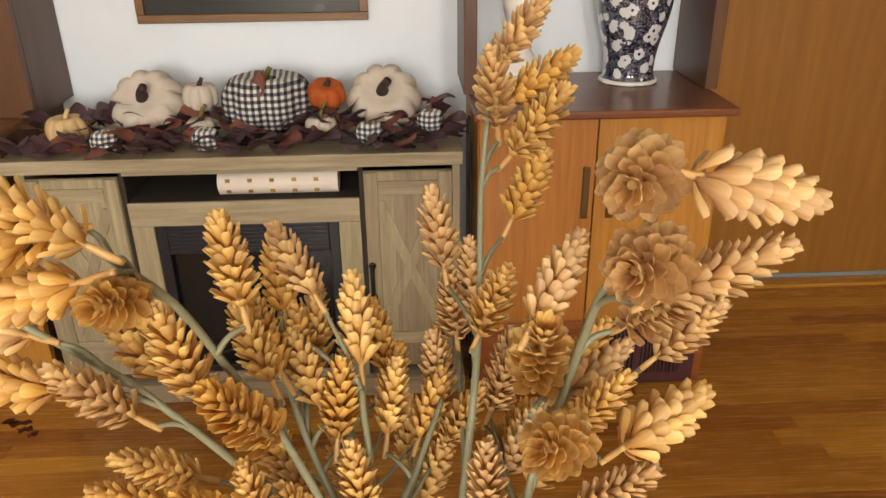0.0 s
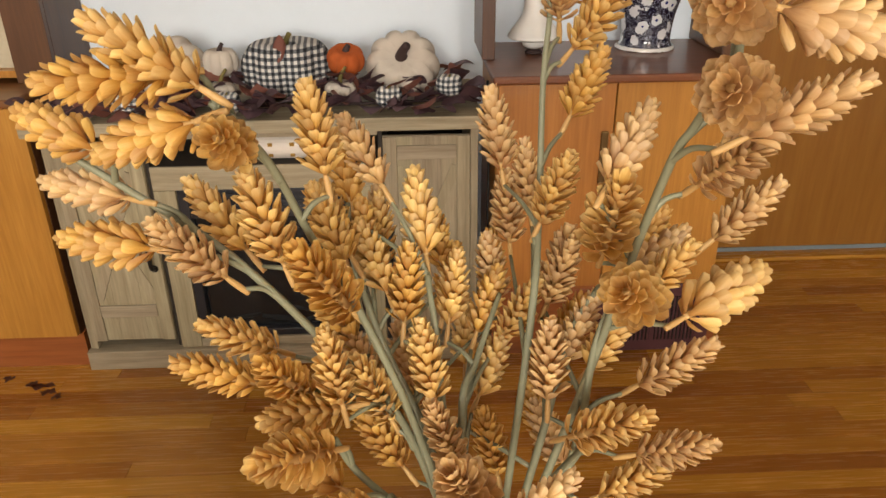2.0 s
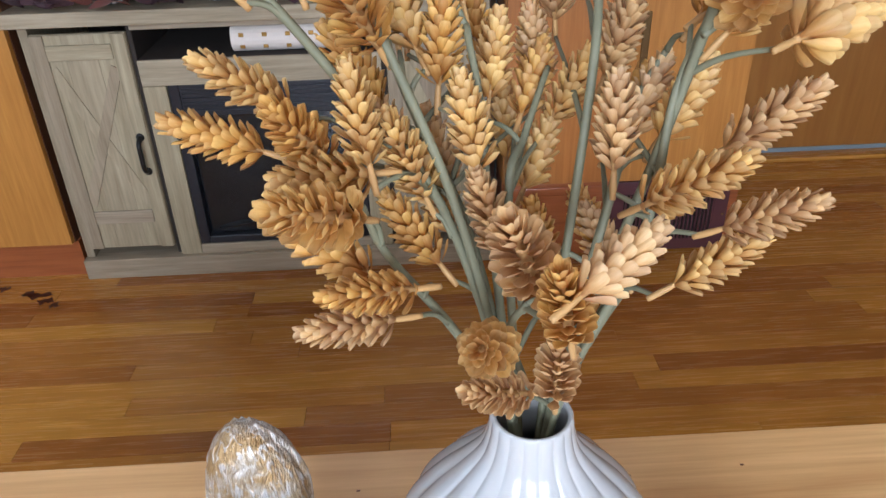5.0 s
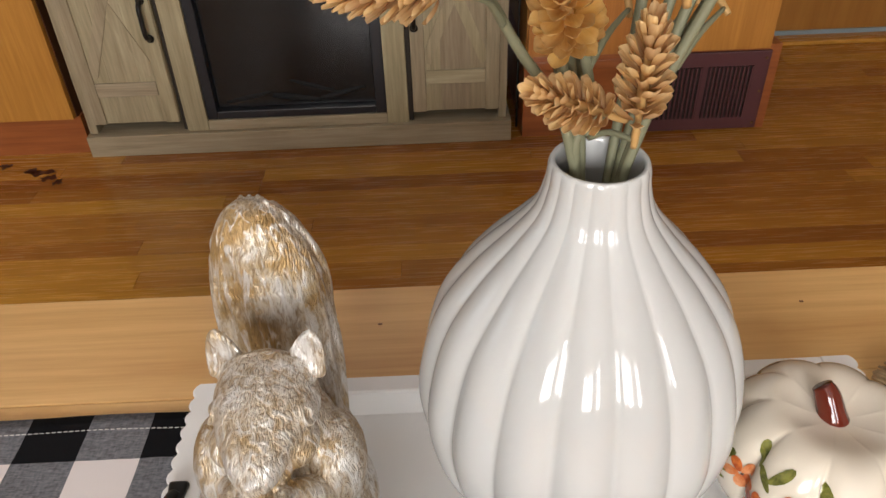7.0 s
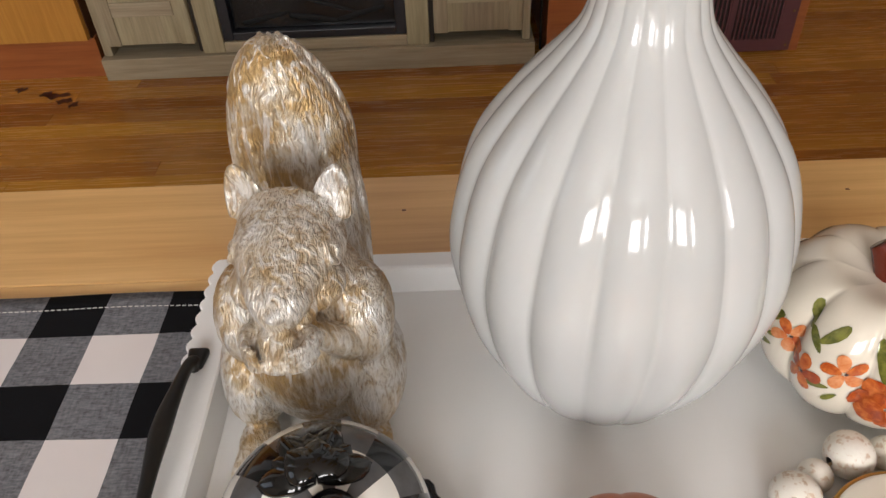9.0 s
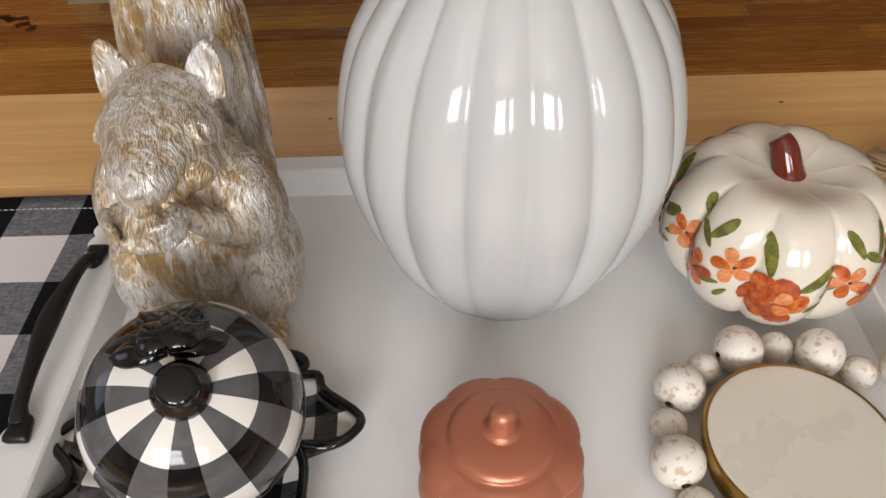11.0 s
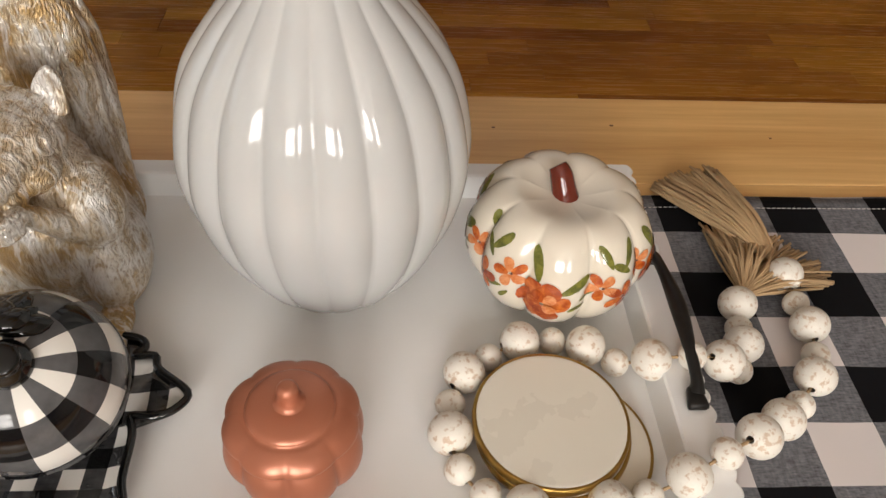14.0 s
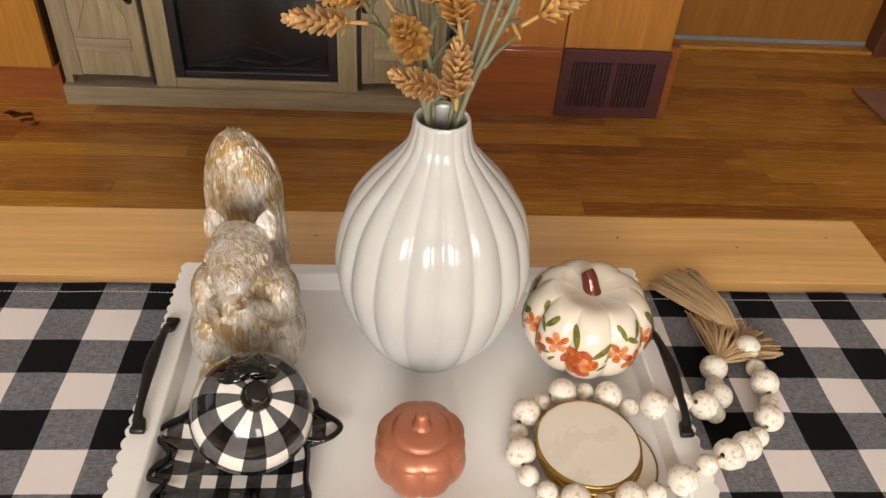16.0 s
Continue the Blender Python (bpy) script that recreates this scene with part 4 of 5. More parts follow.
hops_branch([(0.164, 0.54, 0.901), (0.183, 0.57, 0.95), (0.2, 0.58, 0.977)],
            [((0.197, 0.58, 0.966), (0.184, 0.57, 0.944)),
             ((0.215, 0.56, 0.972), (0.197, 0.55, 0.948)),
             ((0.071, 0.6, 0.932), (0.077, 0.59, 0.909)),
             ((0.168, 0.62, 0.868), (0.176, 0.6, 0.848)),
             ((0.188, 0.62, 1.0), (0.178, 0.61, 0.967)),
             ((0.235, 0.58, 1.027), (0.217, 0.57, 1.006)),
             ((0.194, 0.6, 0.952), (0.182, 0.59, 0.932))])
hops_branch([(0.089, 0.54, 0.89), (0.061, 0.56, 0.956), (0.043, 0.59, 1.001), (0.04, 0.61, 1.032)],
            [((0.021, 0.57, 0.993), (0.038, 0.56, 0.968)),
             ((0.038, 0.56, 0.966), (0.054, 0.55, 0.937)),
             ((0.021, 0.6, 1.042), (0.041, 0.58, 1.012)),
             ((0.046, 0.62, 1.027), (0.052, 0.6, 0.995)),
             ((0.137, 0.65, 0.977), (0.14, 0.64, 0.953)),
             ((0.11, 0.64, 0.972), (0.105, 0.63, 0.951)),
             ((0.056, 0.66, 1.017), (0.048, 0.64, 0.989)),
             ((0.027, 0.6, 1.043), (0.034, 0.6, 1.01)),
             ((0.048, 0.6, 1.018), (0.062, 0.58, 0.989)),
             ((0.095, 0.66, 1.007), (0.102, 0.64, 0.973)),
             ((0.067, 0.56, 0.922), (0.077, 0.55, 0.898)),
             ((0.048, 0.55, 0.904), (0.065, 0.54, 0.883))])


# ---- flowered pumpkin ----
PR, PH = 0.0688, 0.108
pumpkin = thing("ceramic_pumpkin", (0.292, 0.506, FZ + 0.0005), "cream ceramic pumpkin painted with orange flowers", "pumpkin")
pf = gourd(PR, PH, 9, 0.13, 0.30, 0.72)
part("pumpkin_body", grid_surface(pf, 180, 48), M_CREAM, pumpkin, smooth=True)
part("pumpkin_stem", tube([(0, 0, 0.074), (0, 0.001, 0.083), (-0.001, 0.004, 0.092), (-0.004, 0.010, 0.103), (-0.007, 0.014, 0.108)], [0.0170, 0.0138, 0.0094, 0.0082, 0.0066], 16), M_STEMRED, pumpkin, "glossy red-brown stem", True)


def painted(shape, u0, v0, mat_, name, lift=0.0006):
    """A painted patch lying on the pumpkin: shape is a ring of offsets in metres round (turn, fall)."""
    bm = bmesh.new()
    def at(dx, dy):
        q = Vector(pf((u0 + dx / (2 * math.pi * PR)) % 1.0, v0 - 0.058 - dy / (0.5 * math.pi * PH * 1.05)))
        nn = Vector((q.x, q.y, (q.z - PH / 2) * 1.2)).normalized()
        return q + nn * lift
    n = len(shape)
    rings = [[bm.verts.new(at(a * k, b * k)) for a, b in shape] for k in (1.0, 0.66, 0.33)]
    # offsets are scaled about the patch's own middle
    mx, my = sum(a for a, b in shape) / n, sum(b for a, b in shape) / n
    for ring, k in zip(rings, (1.0, 0.66, 0.33)):
        for vert, (a, b) in zip(ring, shape):
            vert.co = at(mx + (a - mx) * k, my + (b - my) * k)
    for a, b in zip(rings, rings[1:]):
        for i in range(n):
            bm.faces.new((a[i], a[(i + 1) % n], b[(i + 1) % n], b[i]))
    bm.faces.new(rings[-1])
    return part(name, bm, mat_, pumpkin, smooth=True)


def petal(ang, length, width, start=0.0, n=12):
    out = []
    for i in range(n):
        t = 2 * math.pi * i / n
        l, w = start + length * (0.5 - 0.5 * math.cos(t)), width * math.sin(t) * (0.75 + 0.25 * math.cos(t + 2.6))
        out.append((l * math.cos(ang) - w * math.sin(ang), l * math.sin(ang) + w * math.cos(ang)))
    return out


def blossom(u, v, r, mats, count, name):
    for k in range(count):
        painted(petal(k * 2 * math.pi / count + u * 9, r, r * 0.42, r * 0.08), u, v, mats[k % len(mats)], name, 0.0006 + 0.0001 * (k % 3))
    painted(petal(0.3, r * 0.2, r * 0.1), u, v, M_DARKSTEM, "flower_eye", 0.0011)


for k in range(4):
    u = (0.700 + k * 0.25) % 1.0
    for j, ang in enumerate((0.2, 1.3, 2.3, 3.3, 4.2, 5.2)):
        painted(petal(ang, 0.0195, 0.0105, 0.001), u, 0.575, (M_ORANGE, M_RUST)[j % 2], "rose_petal", 0.0006 + 0.00012 * j)
    for j, ang in enumerate((0.9, 2.2, 3.4, 4.6, 5.7)):
        painted(petal(ang, 0.0110, 0.0058, 0.001), u, 0.57, (M_PEACH, M_RUST, M_ORANGE, M_RUST, M_PEACH)[j], "rose_petal", 0.0014 + 0.0001 * j)
    blossom((u - 0.062) % 1, 0.485, 0.0122, (M_PEACH, M_ORANGE), 5, "flower_petal")
    blossom((u + 0.095) % 1, 0.500, 0.0118, (M_PEACH, M_ORANGE), 5, "flower_petal")
    blossom((u + 0.135) % 1, 0.565, 0.0130, (M_ORANGE, M_RUST), 5, "flower_petal")
    for du, dv, ang, ln in ((-0.012, 0.555, 1.9, 0.023), (0.025, 0.585, 0.55, 0.021), (0.115, 0.49, 2.0, 0.018), (0.14, 0.50, 1.0, 0.019), (-0.10, 0.53, 2.5, 0.015), (-0.072, 0.64, 3.5, 0.012), (0.075, 0.66, 3.5, 0.012), (-0.06, 0.66, 4.1, 0.010), (0.06, 0.63, 0.6, 0.011)):
        painted(petal(ang, ln * 1.2, ln * 0.27), (u + du) % 1, dv - 0.075, M_LEAFGREEN, "painted_leaf", 0.0004)

# ---- squirrel figurine (one plain mesh) ----
bm = bmesh.new()
for c, r in [((0.004, 0.006, 0.050), (0.047, 0.048, 0.052)), ((0.006, -0.004, 0.086), (0.043, 0.042, 0.046)), ((0.006, -0.008, 0.116), (0.036, 0.036, 0.034)),
             # head, brow, muzzle, cheeks, nose
             ((0.005, -0.012, 0.152), (0.0305, 0.029, 0.0280)),
             ((-0.011, -0.034, 0.143), (0.013, 0.018, 0.012)), ((0.024, -0.033, 0.142), (0.013, 0.018, 0.012)), ((0.0105, -0.0735, 0.1560), (0.0046, 0.0034, 0.0032)),
             ((0.006, -0.024, 0.076), (0.036, 0.030, 0.046)), ((0.008, -0.048, 0.139), (0.017, 0.022, 0.013)),
             # shoulders, haunches, feet
             ((-0.028, -0.014, 0.100), (0.019, 0.028, 0.034)), ((0.038, -0.012, 0.098), (0.019, 0.028, 0.034)),
             ((-0.034, -0.008, 0.046), (0.022, 0.038, 0.042)), ((0.038, -0.008, 0.046), (0.022, 0.038, 0.042)), ((-0.032, -0.044, 0.013), (0.0125, 0.022, 0.012)), ((0.040, -0.044, 0.013), (0.0125, 0.022, 0.012)),
             # acorn and its cup
             ((0.009, -0.071, 0.1345), (0.0115, 0.0105, 0.0120)), ((0.009, -0.0750, 0.1290), (0.0124, 0.0100, 0.0056)),
             ((0.004, 0.050, 0.04), (0.034, 0.03, 0.042))]:
    ball(bm, c, r)
tube([(0.005, -0.004, 0.156), (0.006, -0.030, 0.1545), (0.008, -0.052, 0.1535), (0.010, -0.066, 0.1530), (0.0105, -0.0735, 0.1530)], [0.0285, 0.0265, 0.0185, 0.0125, 0.0070], 24, bm, 6)
for s in (-1, 1):
    # pointed ear with a hollow front
    def ear(u, v, s=s):
        a = u * 2 * math.pi
        w = 0.0125 * (1 - v) ** 0.62 * (1 + 0.35 * v) + 0.0006
        hollow = 0.0050 * math.sin(math.pi * min(1.0, v + 0.12)) * max(0.0, -math.sin(a)) ** 2
        return (0.005 + s * (0.0205 + 0.0065 * v) + w * math.cos(a), -0.004 + 0.006 * v + 0.52 * w * math.sin(a) + hollow, 0.163 + 0.030 * v)
    grid_surface(ear, 20, 12, True, bm)
    tube([(s * 0.029 + 0.006, -0.022, 0.084), (s * 0.0225 + 0.007, -0.042, 0.108), (s * 0.0135 + 0.009, -0.060, 0.132)], [0.0130, 0.0095, 0.0060], 12, bm, 5)
    ball(bm, (s * 0.0145 + 0.009, -0.0670, 0.1350), (0.0060, 0.0080, 0.0070), 14)
    for k in range(4):
        zz = 0.1285 + 0.0042 * k
        tube([(s * 0.0175 + 0.009, -0.069, zz), (s * 0.0140 + 0.009, -0.0795, zz + 0.0006), (s * 0.0075 + 0.009, -0.0838, zz + 0.0010)], [0.0026, 0.0024, 0.0016], 8, bm, 3)
    for k in range(4):
        xx = s * 0.036 + 0.004 + (k - 1.5) * 0.0060
        tube([(xx, -0.054, 0.012), (xx * 1.02, -0.066, 0.010), (xx * 1.03, -0.0735, 0.0045)], [0.0034, 0.0036, 0.0022], 8, bm, 3)
    # eye: a lid ring round a ball
    ball(bm, (0.006 + s * 0.0248, -0.0270, 0.1600), (0.0048, 0.0058, 0.0052), 14)
    ring_pts = [(0.006 + s * (0.0262 - 0.0026 * math.sin(a)), -0.0270 + 0.0090 * math.cos(a), 0.1605 + 0.0068 * math.sin(a)) for a in [k * math.pi / 6 for k in range(13)]]
    tube(ring_pts, [0.0014] * 13, 6, bm, 2)


def tail_fn(u, v):
    z = 0.02 + 0.2085 * v
    a = u * 2 * math.pi
    full = max(0.0, 1 - max(0.0, (v - 0.66) / 0.34) ** 2.4) ** 0.5
    ca, sa = math.cos(a), math.sin(a)
    bend = 0.9 * noise.noise((ca * 1.1, sa * 1.1, v * 2.6 + 4)) + 0.35 * noise.noise((ca * 2.4, sa * 2.4, v * 5.0))
    cb, sb = math.cos(a + bend), math.sin(a + bend)
    ridge = 1 - 2.2 * abs(noise.noise((cb * 4.2, sb * 4.2, v * 1.5))) - 0.9 * abs(noise.noise((cb * 9.0 + 3, sb * 9.0, v * 2.4)))
    lock = 0.97 + 0.05 * ridge
    rx, ry = (0.0310 + 0.0070 * math.sin(v * 3.0)) * full * lock, 0.0265 * full * lock
    return (-0.004 - 0.012 * v + rx * ca, 0.050 + 0.028 * math.sin(min(1, v * 1.2) * 1.57) + ry * sa, z)


grid_surface(tail_fn, 200, 60, True, bm)
lay = random.Random(31)
for k in range(50):
    # one long wavy lock lying on the tail
    a0, v0 = k * 2.39996, lay.uniform(-0.05, 0.55)
    v1 = min(0.985, v0 + lay.uniform(0.34, 0.60))
    p1, p2, amp = lay.uniform(0, 6.28), lay.uniform(0, 6.28), lay.uniform(0.10, 0.26)
    pts = []
    for j in range(7):
        v = max(0.02, v0 + (v1 - v0) * j / 6)
        a = a0 + amp * math.sin(4.2 * v + p1) + 0.06 * math.sin(11 * v + p2)
        x, y, z = tail_fn((a / (2 * math.pi)) % 1.0, v)
        pts.append((x, y, z + (0.0015 if j == 6 else 0)))
    r = lay.uniform(0.0026, 0.0042)
    tube(pts, [r * 0.5, r, r * 1.15, r * 1.15, r, r * 0.8, r * 0.35], 7, bm, 3)
bmesh.ops.holes_fill(bm, edges=[e for e in bm.edges if e.is_boundary])
sq = solid("squirrel_figurine", bm, M_FUR, "silver and gold resin squirrel figurine holding a nut", "figurine", smooth=True)
sq.matrix_world = pose(-0.063, 0.503, FZ, 0, 0, -4)
rm = sq.modifiers.new("one_skin", "REMESH")
rm.mode, rm.voxel_size, rm.use_smooth_shade = "VOXEL", 0.0011, True
sm = sq.modifiers.new("soften", "SMOOTH")
sm.factor, sm.iterations = 0.5, 1

# ---- leaf plate and checked jar ----
plate = thing("leaf_plate", (-0.050, 0.370, FZ + 0.0005), "black and white checked leaf-shaped ceramic plate", "plate")
# outline round the plate's middle, clockwise from behind the jar
LEAF = [(-0.012, 0.112), (0.010, 0.098), (0.022, 0.114), (0.044, 0.112), (0.050, 0.104), (0.044, 0.097), (0.058, 0.097), (0.063, 0.086), (0.085, 0.068), (0.081, 0.056), (0.068, 0.049), (0.053, 0.050),
        (0.057, 0.036), (0.058, 0.006), (0.062, -0.012), (0.048, -0.026), (0.026, -0.030), (0.012, -0.018), (0.004, -0.036), (-0.022, -0.044), (-0.046, -0.030), (-0.072, -0.012), (-0.066, 0.004), (-0.081, 0.010), (-0.078, 0.020), (-0.068, 0.032), (-0.072, 0.042),
        (-0.085, 0.056), (-0.078, 0.068), (-0.062, 0.080), (-0.050, 0.100), (-0.030, 0.098)]
ring = [Vector((x, y - 0.04, 0)) for x, y in LEAF]
smooth_ring = []
for i in range(len(ring)):
    p = [ring[(i + d) % len(ring)] for d in (-1, 0, 1, 2)]
    for k in range(4):
        f = k / 4
        smooth_ring.append(0.5 * (2 * p[1] + (p[2] - p[0]) * f + (2 * p[0] - 5 * p[1] + 4 * p[2] - p[3]) * f * f + (3 * p[1] - p[0] - 3 * p[2] + p[3]) * f ** 3))
bm = bmesh.new()
rings = []
for k, z in ((0.0, 0.003), (0.35, 0.003), (0.75, 0.004), (0.92, 0.008), (1.0, 0.013), (0.97, 0.008), (0.7, 0.0), (0.0, 0.0)):
    rings.append([bm.verts.new((q.x * k, q.y * k, z)) for q in smooth_ring] if k > 0 else [bm.verts.new((0, 0, z))] * len(smooth_ring))
n = len(smooth_ring)
for a, b in zip(rings, rings[1:]):
    for i in range(n):
        q = list(dict.fromkeys((a[i], a[(i + 1) % n], b[(i + 1) % n], b[i])))
        if len(q) > 2:
            bm.faces.new(q)
part("dish", bm, M_PLATE, plate, smooth=True)
tip = [Vector((q.x, q.y, 0.0135)) for q in smooth_ring]
bm = bmesh.new()
rr = []
for i in range(n):
    d = (tip[(i + 1) % n] - tip[i - 1]).normalized()
    out = Vector((d.y, -d.x, 0))
    rr.append([bm.verts.new(tip[i] + out * 0.0028 * math.cos(6.2832 * k / 8) + Vector((0, 0, 0.0028 * math.sin(6.2832 * k / 8)))) for k in range(8)])
for i in range(n):
    for k in range(8):
        bm.faces.new((rr[i][k], rr[i][(k + 1) % 8], rr[(i + 1) % n][(k + 1) % 8], rr[(i + 1) % n][k]))
part("rim", bm, M_GLOSSBLACK, plate, "glossy black rim", True)

jar = thing("lidded_jar", (-0.049, 0.391, FZ + 0.0225), "round black and white checked ceramic jar with leaf lid", "jar")
jar.rotation_euler = (radians(24), radians(13), 0)
jp = [(0.0, 0.0), (0.026, 0.0), (0.030, 0.003), (0.046, 0.022), (0.0535, 0.042), (0.0530, 0.048), (0.0518, 0.0495), (0.0530, 0.051), (0.050, 0.068), (0.041, 0.086), (0.027, 0.097), (0.012, 0.101), (0.0, 0.102)]
part("jar_body", lathe(smooth_profile(jp, 70), 72), M_LID, jar, smooth=True)
kb = lathe(smooth_profile([(0.0, 0.098), (0.0118, 0.099), (0.0128, 0.104), (0.0108, 0.108), (0.0088, 0.111), (0.0092, 0.1145), (0.0070, 0.1165), (0.0, 0.1170)], 30), 32)
part("knob", kb, M_GLOSSBLACK, jar, "glossy black knob", True)
bm = bmesh.new()
for layer, (count, first, gap, reach, lift) in enumerate(((7, 0.35, 0.50, 0.026, 0.0005), (6, 0.75, 0.44, 0.0175, 0.0045))):
    for k in range(count):
        a = first + k * gap
        L = reach * (1.0, 0.82)[k % 2]
        def lobe(u, v, a=a, L=L, lift=lift):
            t, th = v, u * 2 * math.pi
            w = 0.0072 * min(1.0, (t + 0.12) / 0.5) ** 0.5 * math.sqrt(max(0.0, 1 - max(0.0, (t - 0.55) / 0.45) ** 2))
            q = Vector((-0.009, 0.0175, 0)) + Vector((math.cos(a), math.sin(a), 0)) * L * t + Vector((-math.sin(a), math.cos(a), 0)) * w * math.cos(th)
            top = 0.046 + 0.0555 * math.cos(min(1.5, q.length / 0.0535))
            return (q.x, q.y, top + lift + 0.0040 * math.sin(math.pi * (0.15 + 0.8 * t)) + 0.0030 * math.sin(th) - 0.0012 * abs(math.cos(th)))
        grid_surface(lobe, 12, 10, True, bm)
part("lid_leaf", bm, M_GLOSSBLACK, jar, "glossy black leaf", True)

# ---- copper candle ----
candle = thing("pumpkin_candle", (0.1105, 0.354, FZ + 0.0005), "frosted copper glass pumpkin candle jar with lid", "candle")
candle.scale = (0.965, 0.965, 0.965)
part("jar", grid_surface(gourd(0.0445, 0.064, 8, 0.11, 0.2, 0.55), 128, 36), M_COPPER, candle, smooth=True)
lid_prof = smooth_profile([(0.0385, 0.0500), (0.0418, 0.0525), (0.0415, 0.0560), (0.0375, 0.0605), (0.0315, 0.0635), (0.0275, 0.0645), (0.0262, 0.0665), (0.0235, 0.0685), (0.016, 0.0705), (0.008, 0.0715), (0.0, 0.0718)], 50)


def lid_fn(u, v):
    r, z = lid_prof[int(round(v * 50))]
    a = u * 2 * math.pi
    k = 1 - 0.055 * (1 - abs(math.sin(a * 4)) ** 0.7) * min(1.0, max(0.0, (r - 0.026) / 0.012))
    return (max(r, 0.00005) * k * math.cos(a), max(r, 0.00005) * k * math.sin(a), z)


lid = part("lid", grid_surface(lid_fn, 128, 50), M_COPPER, candle, smooth=True)
part("knob", lathe(smooth_profile([(0.011, 0.0705), (0.0078, 0.0735), (0.0066, 0.079), (0.0064, 0.0845), (0.0040, 0.0875), (0.0, 0.0880)], 24), 24), M_COPPER, lid, smooth=True)

# ---- coasters ----
for cx, cy, cz in ((0.2885, 0.359, FZ + 0.0004), (0.2735, 0.3665, FZ + 0.0086), (0.2715, 0.3685, FZ + 0.0168)):
    co = thing("coaster", (cx, cy, cz), "cream marble coaster with a gold rim", "coaster", "stack of coasters")
    part("slab", lathe([(0.0, 0.0), (0.0485, 0.0), (0.0485, 0.0078), (0.047, 0.0080), (0.0, 0.0080)], 72), M_MARBLE, co)
    part("rim", lathe(smooth_profile([(0.0486, 0.0002), (0.0505, 0.0004), (0.0512, 0.004), (0.0505, 0.0076), (0.0486, 0.0079)], 14), 72), M_GOLD, co, "gold rim", True)

# ---- bead garland ----
def bead(R):
    def fn(u, v):
        hole = 0.17
        p = hole + v * (math.pi - 2 * hole)
        return (R * math.sin(p) * math.cos(u * 6.28318), R * math.sin(p) * math.sin(u * 6.28318), R * 0.95 * math.cos(p))
    return mesh("bead", grid_surface(fn, 28, 16), M_BEAD, True)


gar = thing("bead_garland", (0.30, 0.40, FZ), "whitewashed wooden bead garland with jute tassels", "garland")
BIG, SMALL = bead(0.0148), bead(0.0103)
TOP_RUN = [(0.488, 0.511), (0.489, 0.484), (0.4885, 0.459), (0.485, 0.434), (0.474, 0.412), (0.456, 0.391), (0.437, 0.377), (0.4235, 0.366), (0.403, 0.352), (0.376, 0.338), (0.3525, 0.3285), (0.327, 0.321), (0.301, 0.314), (0.276, 0.3095), (0.2500, 0.3125), (0.2265, 0.3235)]
LOOP = [(0.2115, 0.341), (0.2065, 0.364), (0.208, 0.3885), (0.2185, 0.4105), (0.237, 0.426), (0.260, 0.4365), (0.2845, 0.440), (0.307, 0.4325), (0.327, 0.421), (0.350, 0.4165), (0.375, 0.412), (0.3985, 0.411), (0.421, 0.421), (0.430, 0.441), (0.434, 0.4595), (0.4385, 0.480)]
place = []
for k, (bx, by) in enumerate(TOP_RUN + LOOP):
    big = (k % 2 == 0) if k < 16 else (k % 2 == 1)
    r = 0.0148 if big else 0.0103
    floor_z = FZ if bx < 0.345 else (FZ + 0.005 if bx < 0.36 else (0.512 if bx < 0.40 else TZ + 0.0055))
    if k in (8, 27):
        floor_z = 0.503
    place.append((Vector((bx, by, floor_z + r)), big))
for k, (q, big) in enumerate(place):
    a, b = place[max(0, k - 1)][0], place[min(len(place) - 1, k + 1)][0]
    o = part("bead", BIG if big else SMALL, None, gar)
    jit = Matrix.Rotation(spin.uniform(0, 6.28), 4, "Z")
    o.matrix_local = Matrix.Translation(q - Vector(gar.location)) @ (b - a).to_track_quat("Z", "Y").to_matrix().to_4x4() @ jit
part("cord", tube([q - Vector(gar.location) for q, _ in place], [0.0012] * len(place), 6, steps=2), M_JUTE, gar, smooth=True)


def tassel(start, heading, spread, length, strands, seed):
    rng = random.Random(seed)
    bm = bmesh.new()
    s0 = Vector(start)
    for k in range(strands):
        a = heading + rng.uniform(-spread, spread)
        L = length * rng.uniform(0.86, 1.04)
        h = rng.uniform(0, 0.012)
        side_ = Vector((-math.sin(a), math.cos(a), 0)) * rng.uniform(-0.005, 0.005)
        e = s0 + Vector((math.cos(a), math.sin(a), 0)) * L + Vector((0, 0, h * 0.8 - 0.009))
        m = s0.lerp(e, 0.45) + Vector((0, 0, h * 0.9)) + side_
        r = rng.uniform(0.0009, 0.0014)
        tube([s0 + side_ * 0.5, m, e], [r, r, r * 1.1], 5, bm, 5)
    bmesh.ops.translate(bm, vec=-Vector(gar.location), verts=bm.verts)
    return part("tassel", bm, M_JUTE, gar, "frayed jute tassel", True)


tassel((0.488, 0.523, TZ + 0.018), 1.95, 0.28, 0.130, 180, 1)
tassel((0.450, 0.494, TZ + 0.016), 0.92, 0.78, 0.084, 150, 2)

# ---- mantel pumpkins and leaves ----
STZ = 0.7145


